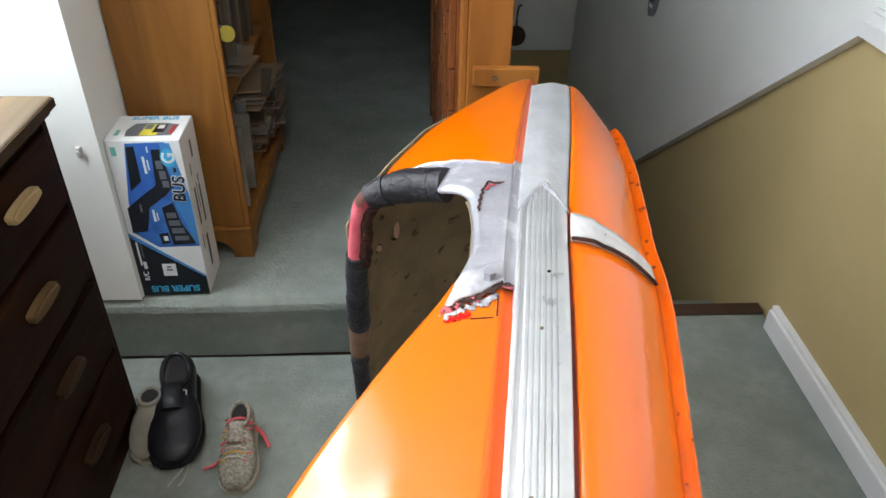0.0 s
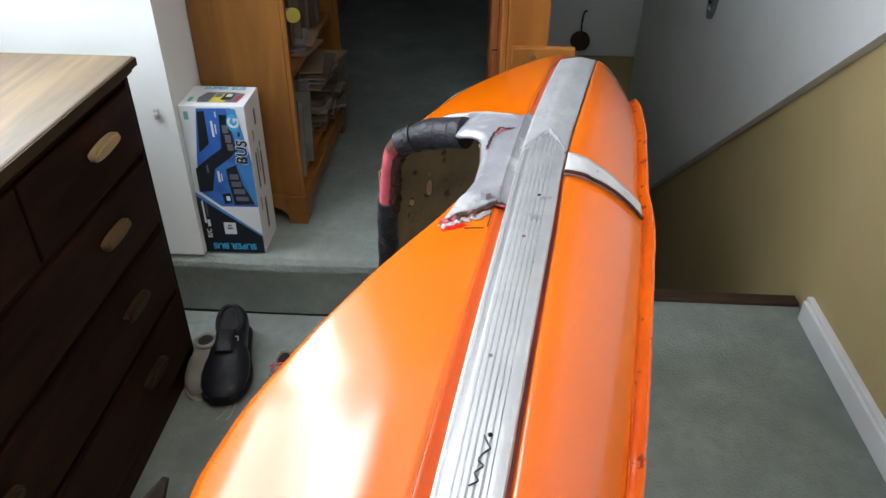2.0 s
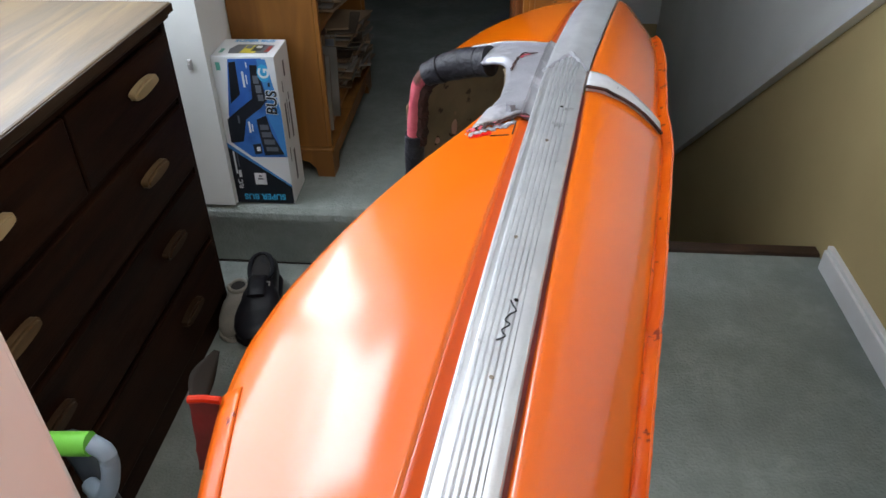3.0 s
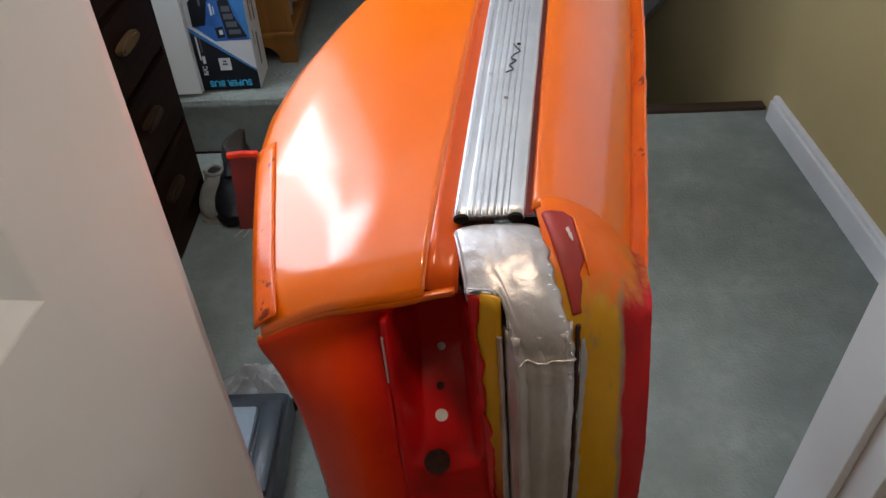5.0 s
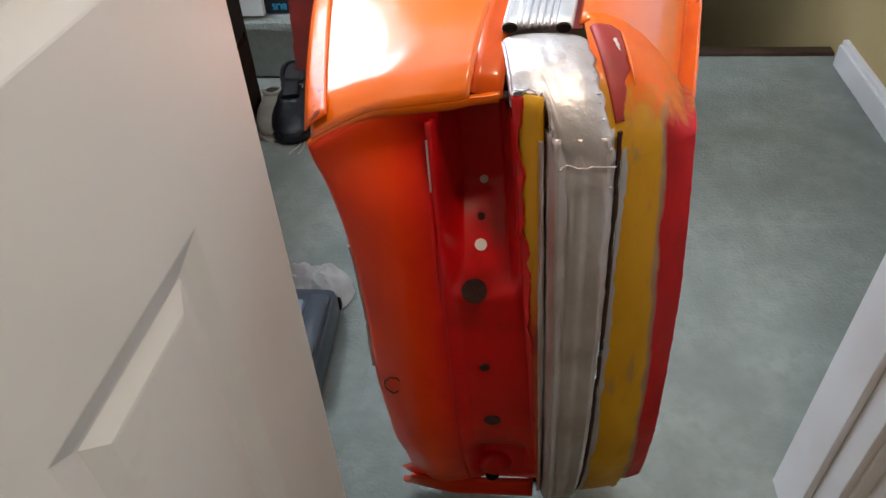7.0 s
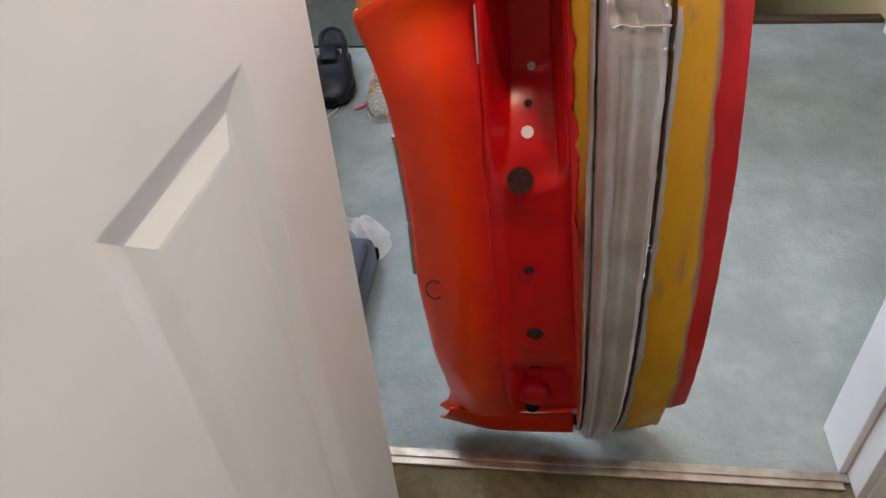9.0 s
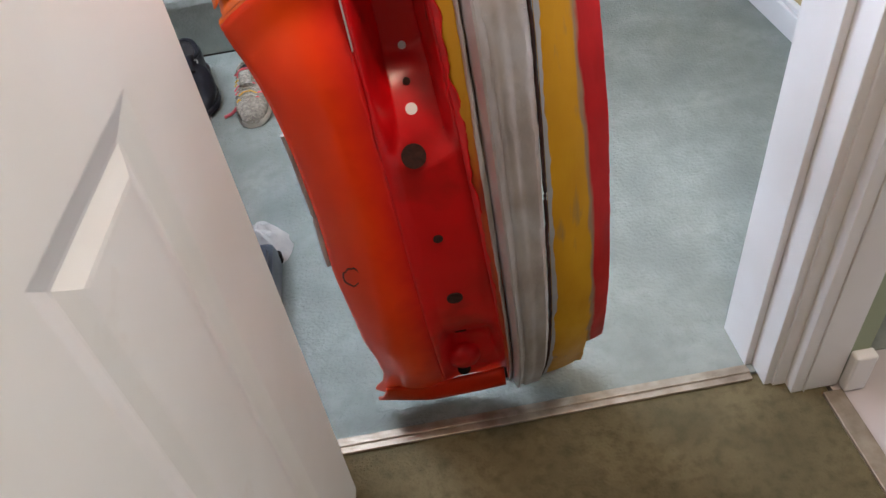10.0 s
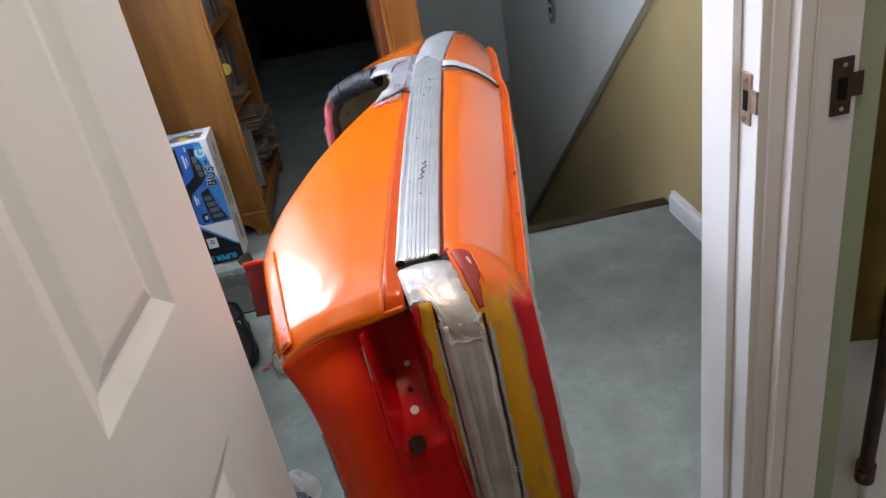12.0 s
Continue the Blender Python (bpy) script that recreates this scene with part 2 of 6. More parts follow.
TAPE_BROWN = material("brown_tape", (0.26, 0.15, 0.095), (0.17, 0.095, 0.06), 30, 0.5, bump=0.4, bump_scale=70)
PINK = material("pink_red_filler", (0.70, 0.15, 0.19), (0.52, 0.07, 0.10), 25, 0.6, bump=0.8, bump_scale=60, third=(0.10, 0.03, 0.02), third_scale=16, third_at=(0.56, 0.64))
RUST = material("rust", (0.055, 0.014, 0.008), (0.022, 0.008, 0.006), 40, 0.85, bump=0.8, bump_scale=110)
HOLE = material("rusty_hole", (0.022, 0.006, 0.004), (0.05, 0.012, 0.007), 90, 0.9, bump=0.8, bump_scale=200)
DARK = material("dark_gap", (0.010, 0.008, 0.007), (0.016, 0.012, 0.009), 20, 0.8, spec=0.05)
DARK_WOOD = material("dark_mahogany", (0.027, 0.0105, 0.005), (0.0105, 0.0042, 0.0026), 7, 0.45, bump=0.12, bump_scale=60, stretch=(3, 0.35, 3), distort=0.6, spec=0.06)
TOP_WOOD = material("worn_light_oak", (0.20, 0.128, 0.054), (0.085, 0.052, 0.023), 3.2, 0.42, bump=0.12, bump_scale=60, stretch=(6, 0.5, 1), distort=0.7, third=(0.070, 0.052, 0.038), third_scale=3.4, third_at=(0.48, 0.66))
PALE_WOOD = material("pale_oak_handle", (0.46, 0.33, 0.17), (0.34, 0.23, 0.11), 20, 0.45, bump=0.15, stretch=(1, 0.3, 1))
# Lower handles' shade is painted into these browns; BROWN_WOOD also stains the top's edge.
HALF_SHADED_WOOD = material("half_shaded_oak_handle", (0.16, 0.095, 0.042), (0.09, 0.052, 0.024), 20, 0.45, bump=0.15, stretch=(1, 0.3, 1), spec=0.2)
BROWN_WOOD = material("brown_edge_and_shaded_handle", (0.045, 0.024, 0.012), (0.026, 0.014, 0.007), 20, 0.45, bump=0.15, stretch=(1, 0.3, 1), spec=0.2)
PINK_PALE = material("pale_pink_edge", (0.55, 0.34, 0.27), (0.45, 0.26, 0.2), 30, 0.7)
PINE = material("varnished_pine", (0.285, 0.118, 0.024), (0.195, 0.075, 0.015), 7, 0.4, bump=0.06, bump_scale=60, stretch=(2.2, 2.2, 0.25), distort=0.8, third=(0.19, 0.07, 0.014), third_scale=3, third_at=(0.55, 0.8), spec=0.35)
CARVED = material("carved_reddish_wood", (0.21, 0.062, 0.015), (0.125, 0.036, 0.010), 12, 0.4, bump=0.2, bump_scale=60, stretch=(1, 1, 0.4), coat=0.2)
RED_PINE = material("reddish_varnished_pine", (0.34, 0.122, 0.022), (0.25, 0.082, 0.015), 6, 0.38, bump=0.06, bump_scale=60, stretch=(2.2, 2.2, 0.25), distort=0.8, spec=0.4)
NOSING = material("dark_stair_nosing", (0.055, 0.026, 0.014), (0.03, 0.015, 0.009), 10, 0.5)
METAL = material("aluminium_threshold", (0.42, 0.36, 0.29), (0.27, 0.22, 0.17), 30, 0.45, metal=0.7, bump=0.25, bump_scale=120)
IRON = material("dark_iron", (0.05, 0.035, 0.03), (0.09, 0.05, 0.035), 30, 0.5, metal=0.6, bump=0.3)
CHROME = material("brass_screw", (0.75, 0.68, 0.5), None, 20, 0.25, metal=1.0)
CARD_WHITE = material("white_card", (0.78, 0.79, 0.80), (0.74, 0.75, 0.76), 5, 0.4)
CARD_BROWN = material("brown_card", (0.30, 0.20, 0.12), (0.24, 0.155, 0.09), 9, 0.7)
INK_BLACK = material("black_ink", (0.012, 0.015, 0.02), (0.02, 0.022, 0.03), 9, 0.35)
INK_BLUE = material("blue_ink", (0.035, 0.12, 0.46), (0.05, 0.19, 0.55), 9, 0.35, third=(0.02, 0.05, 0.22), third_scale=12, third_at=(0.5, 0.7))
INK_LIGHT = material("light_blue_ink", (0.07, 0.28, 0.62), (0.05, 0.22, 0.55), 9, 0.35)
INK_CYAN = material("cyan_ink", (0.05, 0.42, 0.72), (0.05, 0.40, 0.68), 9, 0.35)
INK_YELLOW = material("yellow_ink", (0.70, 0.58, 0.06), (0.60, 0.48, 0.05), 9, 0.4)
INK_GREEN = material("green_ink", (0.16, 0.52, 0.42), None, 9, 0.4)
INK_RED = material("red_ink", (0.50, 0.06, 0.05), None, 9, 0.4)
INK_GREY = material("grey_ink", (0.16, 0.17, 0.20), None, 9, 0.4)
LEATHER = material("black_leather", (0.007, 0.007, 0.010), (0.012, 0.012, 0.016), 12, 0.33, bump=0.25, bump_scale=60, spec=0.25)
SHOE_PALE = material("pale_grey_canvas", (0.28, 0.265, 0.225), (0.20, 0.19, 0.165), 14, 0.8, bump=0.3, bump_scale=200)
SHOE_KNIT = material("grey_beige_mesh", (0.36, 0.33, 0.28), (0.19, 0.17, 0.145), 150, 0.85, bump=0.8, bump_scale=240)
LACE_PINK = material("coral_lace", (0.72, 0.12, 0.14), (0.62, 0.10, 0.12), 30, 0.8)
LACE_YELLOW = material("orange_yellow_lace", (0.68, 0.38, 0.05), None, 30, 0.8)
LACE_WHITE = material("white_lace", (0.42, 0.41, 0.38), None, 30, 0.8)
STRAP_PAINT = material("pale_grey_paint", (0.62, 0.62, 0.64), (0.50, 0.50, 0.52), 30, 0.5, bump=0.3, bump_scale=90)
SOLE = material("off_white_rubber", (0.50, 0.47, 0.41), (0.40, 0.37, 0.32), 14, 0.6)
SOCKLINE = material("dark_shoe_lining", (0.02, 0.018, 0.018), None, 20, 0.9)
# Shade inside the shelves is put into these dark paper tones.
PAPER = material("paper_in_shelf_shade", (0.18, 0.135, 0.09), (0.12, 0.09, 0.06), 9, 0.8, piece=0.5)
PAPER_WHITE = material("white_paper_in_shelf_shade", (0.27, 0.25, 0.22), (0.19, 0.175, 0.15), 9, 0.8, piece=0.4)
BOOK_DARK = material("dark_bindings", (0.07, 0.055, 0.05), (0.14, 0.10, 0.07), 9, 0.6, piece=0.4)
PLASTIC_GREY = material("slate_plastic", (0.06, 0.07, 0.088), (0.045, 0.052, 0.066), 9, 0.35, bump=0.05)
PLASTIC_PALE = material("pale_blue_plastic", (0.33, 0.40, 0.48), (0.27, 0.34, 0.41), 9, 0.35)
PLASTIC_GREEN = material("lime_plastic", (0.20, 0.62, 0.07), (0.17, 0.54, 0.06), 9, 0.35)
RAG = material("pale_grey_cloth", (0.50, 0.49, 0.47), (0.38, 0.37, 0.36), 22, 0.9, bump=0.5, bump_scale=160)
FABRIC_OLIVE = material("mustard_cloth", (0.20, 0.13, 0.025), (0.12, 0.08, 0.015), 9, 0.85, bump=0.3)
PIPE = material("white_pipe", (0.70, 0.69, 0.66), (0.6, 0.58, 0.54), 20, 0.4)


def sky_pane(name, strength):
    m = bpy.data.materials.new(name)
    m.use_nodes = True
    b = m.node_tree.nodes["Principled BSDF"]
    b.inputs["Base Color"].default_value = (0.8, 0.85, 0.9, 1)
    b.inputs["Emission Color"].default_value = (0.86, 0.94, 1.0, 1)
    b.inputs["Emission Strength"].default_value = strength
    return m


SKY_HIGH, SKY_LOW = sky_pane("bright_sky_overhead_pane", 24.0), sky_pane("bright_sky_upright_pane", 16.0)

# ---- mesh helpers ----


def box(bm, x0, x1, y0, y1, z0, z1, bevel=0.0, m=None):
    made = bmesh.ops.create_cube(bm, size=1.0)["verts"]
    bmesh.ops.transform(bm, matrix=Matrix.LocRotScale(((x0 + x1) / 2, (y0 + y1) / 2, (z0 + z1) / 2), None, (x1 - x0, y1 - y0, z1 - z0)), verts=made)
    if bevel:
        es = list({e for v in made for e in v.link_edges})
        made = bmesh.ops.bevel(bm, geom=es, offset=bevel, segments=2, profile=0.5, affect="EDGES")["verts"]
    if m is not None:
        vs = [v for v in bm.verts if v in set(made)]
        bmesh.ops.transform(bm, matrix=m, verts=vs)
    return bm


def boxes(*specs, bevel=0.0):
    bm = bmesh.new()
    for s in specs:
        box(bm, *s, bevel=bevel)
    return bm


def sheet(fn, nu, nv, closed_u=False):
    """A grid of faces from fn(u, v), with u and v from 0 to 1."""
    bm = bmesh.new()
    rows = [[bm.verts.new(fn(i / nu, j / nv)) for j in range(nv + 1)] for i in range(nu + (0 if closed_u else 1))]
    for i in range(nu):
        a, b = rows[i], rows[(i + 1) % len(rows)]
        for j in range(nv):
            bm.faces.new((a[j], b[j], b[j + 1], a[j + 1]))
    return bm


def tube(points, radius, seg=10, bm=None, squash=1.0):
    bm = bm or bmesh.new()
    pts = [Vector(p) for p in points]
    rings = []
    for i, p in enumerate(pts):
        d = (pts[min(i + 1, len(pts) - 1)] - pts[max(i - 1, 0)]).normalized()
        side = d.cross(Vector((0, 0, 1)))
        side = side.normalized() if side.length > 1e-4 else Vector((1, 0, 0))
        up = side.cross(d)
        r = radius(i / (len(pts) - 1)) if callable(radius) else radius
        rings.append([bm.verts.new(p + side * r * math.cos(a) + up * r * squash * math.sin(a)) for a in [2 * math.pi * k / seg for k in range(seg)]])
    for a, b in zip(rings, rings[1:]):
        for k in range(seg):
            bm.faces.new((a[k], a[(k + 1) % seg], b[(k + 1) % seg], b[k]))
    bm.faces.new(rings[0][::-1])
    bm.faces.new(rings[-1])
    return bm


def smooth_path(points, n):
    """Points along a smooth curve through the given ones."""
    p = np.array(points, float)
    s = np.concatenate([[0], np.cumsum(np.linalg.norm(np.diff(p, axis=0), axis=1))])
    q = np.vstack([2 * p[0] - p[1], p, 2 * p[-1] - p[-2]])
    out = []
    for u in np.linspace(0, s[-1], n):
        i = min(np.searchsorted(s, u, side="right") - 1, len(p) - 2)
        t = (u - s[i]) / (s[i + 1] - s[i])
        a, b, c, d = q[i], q[i + 1], q[i + 2], q[i + 3]
        out.append(tuple(0.5 * (2 * b + (c - a) * t + (2 * a - 5 * b + 4 * c - d) * t * t + (3 * b - a - 3 * c + d) * t ** 3)))
    return out


def disc(bm, m, r, depth, seg=18, ry=None):
    made = bmesh.ops.create_cone(bm, cap_ends=True, segments=seg, radius1=r, radius2=r, depth=depth)["verts"]
    if ry:
        bmesh.ops.scale(bm, vec=(1, ry / r, 1), verts=made)
    bmesh.ops.transform(bm, matrix=m, verts=made)
    return bm


def prism(outline, depth, m):
    """A flat plate from an outline (x, y), depth thick, put at the pose m."""
    bm = bmesh.new()
    vs = [bm.verts.new((x, y, 0)) for x, y in outline]
    f = bm.faces.new(vs)
    if depth:
        top = bmesh.ops.extrude_face_region(bm, geom=[f])["geom"]
        bmesh.ops.translate(bm, vec=(0, 0, depth), verts=[g for g in top if isinstance(g, bmesh.types.BMVert)])
    bmesh.ops.recalc_face_normals(bm, faces=bm.faces)
    bmesh.ops.transform(bm, matrix=m, verts=bm.verts)
    return bm


def mesh_object(name, bm, mat, smooth=False, solid=0.0):
    bmesh.ops.recalc_face_normals(bm, faces=bm.faces)
    me = bpy.data.meshes.new(name)
    bm.to_mesh(me)
    bm.free()
    me.materials.append(mat)
    if smooth:
        me.polygons.foreach_set("use_smooth", [True] * len(me.polygons))
        me.set_sharp_from_angle(angle=radians(40))
    ob = new(name, me)
    if solid:
        mod = ob.modifiers.new("thickness", "SOLIDIFY")
        mod.thickness, mod.offset = abs(solid), -1 if solid > 0 else 1
    return ob


def structure(name, bm, mat, label="", smooth=False):
    return tagged(mesh_object(name, bm, mat, smooth), label, kind="structure")


def thing(name, place, label, category, group=""):
    ob = new(name)
    ob.location = place
    return tagged(ob, label, category, group)


def part(name, bm, mat, parent, label="", smooth=False, solid=0.0):
    ob = mesh_object(name, bm, mat, smooth, solid)
    ob.parent = parent
    if parent.parent is None:
        ob.matrix_parent_inverse = Matrix.Translation(-parent.location)
    return tagged(ob, label)


def fixed(name, bm, mat, label, category, smooth=False, group=""):
    return tagged(mesh_object(name, bm, mat, smooth), label, category, group)


# ---- floors, walls, ceilings ----
FAR = 5.2
structure("floor_landing", boxes((-1.0, 1.40, 0.452, 1.93, -0.25, 0), (0.52, 1.40, 1.93, 2.075, -0.25, 0)), CARPET, "grey-green fitted carpet of the landing")
structure("floor_room", boxes((-1.2, 0.925, -2.2, 0.448, -0.25, 0.0)), CARPET_OLIVE, "dark olive fitted carpet of the room")
structure("floor_side_room", boxes((0.935, 2.6, -2.2, 0.52, -0.25, -0.004)), LINO, "pinkish grey vinyl floor of the side room")


def step_surface(u, v):
    """Carpet over the riser, its rounded nose and the upper floor."""
    x = -1.0 + u * 1.51
    prof = [(1.922, -0.02), (1.920, 0.05), (1.916, 0.11), (1.911, 0.145), (1.907, 0.168), (1.910, 0.186), (1.925, 0.2), (1.95, 0.2055), (2.1, 0.205), (2.6, 0.205), (FAR, 0.205)]
    k = v * (len(prof) - 1)
    i = min(int(k), len(prof) - 2)
    y, z = [prof[i][c] + (prof[i + 1][c] - prof[i][c]) * (k - i) for c in (0, 1)]
    return (x, y + 0.003 * math.sin(x * 9), z)


structure("step_up", sheet(step_surface, 36, 60), CARPET, "carpeted step with a rounded nose", smooth=True)
structure("trim_step_joint", boxes((-1.0, 0.51, 1.9155, 1.922, 0.0, 0.004)), DARK, "dark joint where the carpet meets the step")
structure("wall_left", boxes((-1.12, -1.0, 0.52, 0.62, 0, 2.4), (-1.12, -1.0, 0.62, 1.895, 0, 1.15), (-1.12, -1.0, 0.62, 1.895, 2.26, 2.4), (-1.12, -1.0, 1.90, 2.85, 1.285, 2.4)), WALL_WHITE)
structure("wall_pier", boxes((-1.12, -0.356, 1.915, 2.85, 0.207, 1.28)), WALL_WHITE, "white emulsioned wall beside the step")
# Unseen upper wall, kept to hold the window light off the hall.
structure("wall_pier_side", boxes((-0.40, -0.356, 1.915, 2.85, 1.28, 2.4), (-0.57, -0.40, 1.915, 1.95, 1.28, 2.4), (-0.78, -0.57, 1.942, 1.955, 2.06, 2.4)), WALL_WHITE)
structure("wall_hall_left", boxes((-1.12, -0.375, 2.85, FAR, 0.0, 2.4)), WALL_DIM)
structure("baseboard_pier", boxes((-0.356, -0.3545, 1.93, 2.14, 0.206, 0.29)), GLOSS)


def rail_z(y):
    """Height of the dado rail: level on the landing, then falling with the stairs."""
    return 0.885 if y < 2.03 else 0.885 - 0.79 * (y - 2.03)


def wall_piece(y0, y1, top, x0=1.40, x1=1.52):
    """A stretch of the right wall below (or above) the rail."""
    bm = bmesh.new()
    lo = (lambda y: -2.6) if not top else rail_z
    hi = rail_z if not top else (lambda y: 2.6)
    vs = [bm.verts.new((x, y, f(y))) for x in (x0, x1) for y in (y0, y1) for f in (lo, hi)]
    for f in ((0, 1, 3, 2), (4, 6, 7, 5), (0, 4, 5, 1), (2, 3, 7, 6), (0, 2, 6, 4), (1, 5, 7, 3)):
        bm.faces.new([vs[i] for i in f])
    return bm


structure("wall_right", wall_piece(0.555, 2.03, False), WALL_YELLOW, "mustard yellow wall below the dado rail")
structure("wall_right_stairs", wall_piece(2.03, 5.0, False, 1.408), WALL_YELLOW, "mustard yellow stairwell wall below the rail")
structure("wall_right_upper", wall_piece(0.555, 2.03, True), WALL_WHITE, "white wall above the dado rail")
structure("wall_right_upper_stairs", wall_piece(2.03, 5.0, True), WALL_WHITE, "white stairwell wall above the rail")
# Dark colour on this end wall stands for the hall's missing light.
structure("wall_hall_end", boxes((-0.5, 0.6, FAR, FAR + 0.1, 0.2, 2.4)), DARK_WOOD, "hall end wall, coloured dark for the unlit depth")
structure("wall_stair_end", boxes((0.46, 1.52, 4.96, 5.06, -0.24, 2.6)), WALL_WHITE, "pale wall at the foot of the stairwell")
structure("wall_stair_end_lower", boxes((0.46, 1.52, 4.99, 5.06, -2.6, -0.24)), WALL_YELLOW)
structure("wall_stair_side", boxes((0.46, 0.50, 2.08, 4.96, -2.6, 0.20)), WALL_WHITE)
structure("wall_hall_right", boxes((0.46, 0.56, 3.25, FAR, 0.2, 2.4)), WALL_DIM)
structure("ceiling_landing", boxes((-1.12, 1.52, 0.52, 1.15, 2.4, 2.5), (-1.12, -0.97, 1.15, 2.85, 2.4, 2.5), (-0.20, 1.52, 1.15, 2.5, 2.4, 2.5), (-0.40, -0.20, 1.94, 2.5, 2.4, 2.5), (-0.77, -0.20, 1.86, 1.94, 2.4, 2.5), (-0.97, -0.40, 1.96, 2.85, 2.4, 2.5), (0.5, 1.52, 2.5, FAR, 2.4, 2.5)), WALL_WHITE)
# Unseen low ceiling, added to close the hall off from the light.
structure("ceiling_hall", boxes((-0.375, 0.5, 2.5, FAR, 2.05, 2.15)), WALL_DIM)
structure("ceiling_room", boxes((-1.3, 2.7, -2.3, 0.52, 2.4, 2.5)), WALL_WHITE)


def rail_run(y0, y1, x0, d0, d1):
    bm = bmesh.new()
    vs = [bm.verts.new((x, y, rail_z(y) + d)) for x in (x0, 1.4075) for y in (y0, y1) for d in (d0, d1)]
    for f in ((0, 1, 3, 2), (4, 6, 7, 5), (0, 4, 5, 1), (2, 3, 7, 6), (0, 2, 6, 4), (1, 5, 7, 3)):
        bm.faces.new([vs[i] for i in f])
    return bm


for y0, y1 in ((0.58, 2.03), (2.03, 4.95)):
    structure("dado_rail", rail_run(y0, y1, 1.374, -0.022, 0.012), GLOSS, "white moulded dado rail following the stairs")
    structure("trim_dado_upper", rail_run(y0, y1, 1.386, 0.012, 0.034), GLOSS)
    structure("trim_dado_lip", rail_run(y0, y1, 1.392, 0.034, 0.044), GLOSS)
structure("baseboard_right", boxes((1.375, 1.40, 0.56, 2.0, 0.0, 0.068), (1.382, 1.40, 0.56, 2.0, 0.068, 0.084), bevel=0.003), GLOSS, "white gloss skirting board")
structure("stair_nosing", boxes((0.52, 1.399, 2.055, 2.10, -0.02, 0.012), bevel=0.004), NOSING, "dark wooden nosing at the head of the stairs")
for k in range(9):
    structure("stair_tread", boxes((0.5, 1.40, 2.10 + 0.24 * k, 2.34 + 0.24 * k + 0.03, -0.20 * (k + 1) - 0.04, -0.20 * (k + 1)), (0.5, 1.40, 2.10 + 0.24 * k, 2.11 + 0.24 * k, -0.20 * (k + 1), -0.20 * k - 0.02)), CARPET)

# partition with the doorway
structure("wall_partition_left", boxes((-1.12, 0.083, 0.40, 0.46, 0, 2.4), (-1.12, 0.045, 0.46, 0.53, 0, 2.4)), WALL_WHITE)
structure("wall_partition_right", boxes((0.855, 0.944, 0.428, 0.553, 0, 2.4), (0.987, 1.40, 0.54, 0.555, 0, 2.4)), WALL_WHITE)
structure("wall_partition_head", boxes((0.083, 0.855, 0.40, 0.53, 2.03, 2.4)), WALL_WHITE)
structure("door_lining_left", boxes((0.083, 0.113, 0.375, 0.458, 0, 2.03), bevel=0.002), GLOSS, "white gloss door lining")
structure("door_lining_right", boxes((0.8325, 0.855, 0.424, 0.552, 0, 2.03), bevel=0.0015), GLOSS, "white gloss door lining")
structure("trim_stop_right", boxes((0.82, 0.832, 0.468, 0.552, 0, 2.02), bevel=0.0015), GLOSS, "white gloss door stop")
structure("architrave_right", boxes((0.8452, 0.8665, 0.4195, 0.4275, 0, 2.1), (0.8665, 0.886, 0.400, 0.4275, 0, 2.1), bevel=0.0015), GLOSS, "moulded white architrave")
structure("trim_architrave_edge", boxes((0.8862, 0.8885, 0.3975, 0.4275, 0, 2.1), bevel=0.001), GLOSS)
structure("architrave_hall", boxes((0.836, 0.90, 0.5545, 0.570, 0.0, 2.1), bevel=0.004), GLOSS)
structure("door_head_lining", boxes((0.083, 0.855, 0.39, 0.54, 2.0, 2.03)), GLOSS)
structure("threshold_strip", boxes((0.113, 0.82, 0.436, 0.466, 0.0, 0.006), (0.113, 0.82, 0.448, 0.456, 0.006, 0.009), bevel=0.0015), METAL, "worn aluminium carpet threshold strip")
structure("threshold_strip_side", boxes((0.913, 0.945, -1.2, 0.388, -0.004, 0.006), bevel=0.0015), METAL, "aluminium threshold strip of the side room")
structure("side_door_lining", boxes((0.889, 0.9445, 0.4000, 0.4275, 0, 2.05), bevel=0.002), GLOSS, "white gloss lining of the side doorway")
structure("wall_side_room", boxes((0.945, 0.978, 0.404, 0.555, 0, 2.4)), WALL_GREEN, "sage green wall end of the side room")
structure("wall_side_room_inner", boxes((0.980, 2.6, 0.52, 0.538, 0, 2.4)), WALL_WHITE)
structure("baseboard_side_room", boxes((0.946, 0.982, 0.384, 0.4035, 0.0, 0.085), bevel=0.004), GLOSS)
structure("wall_side_room_far", boxes((2.6, 2.7, -2.2, 0.54, 0, 2.4), (0.945, 2.6, -2.3, -2.2, 0, 2.4)), WALL_WHITE)
structure("wall_room_right", boxes((0.925, 1.0, -2.3, -0.75, 0, 2.4), (0.925, 1.0, -0.75, 0.37, 2.06, 2.4)), WALL_WHITE)
structure("wall_room_left", boxes((-1.3, -1.2, -2.3, 0.40, 0, 2.4)), WALL_WHITE)
structure("wall_room_back", boxes((-1.2, 0.925, -2.3, -2.2, 0, 2.4)), WALL_WHITE)

structure("window_roof", boxes((-0.99, -0.45, 1.15, 1.86, 2.44, 2.45), (-0.99, -0.78, 1.86, 1.94, 2.44, 2.45)), SKY_HIGH, "bright daylit roof light")
structure("window_dormer", boxes((-0.97, -0.57, 1.94, 1.95, 1.285, 2.06), (-0.97, -0.78, 1.94, 1.95, 2.06, 2.438)), SKY_LOW, "bright daylit dormer window")
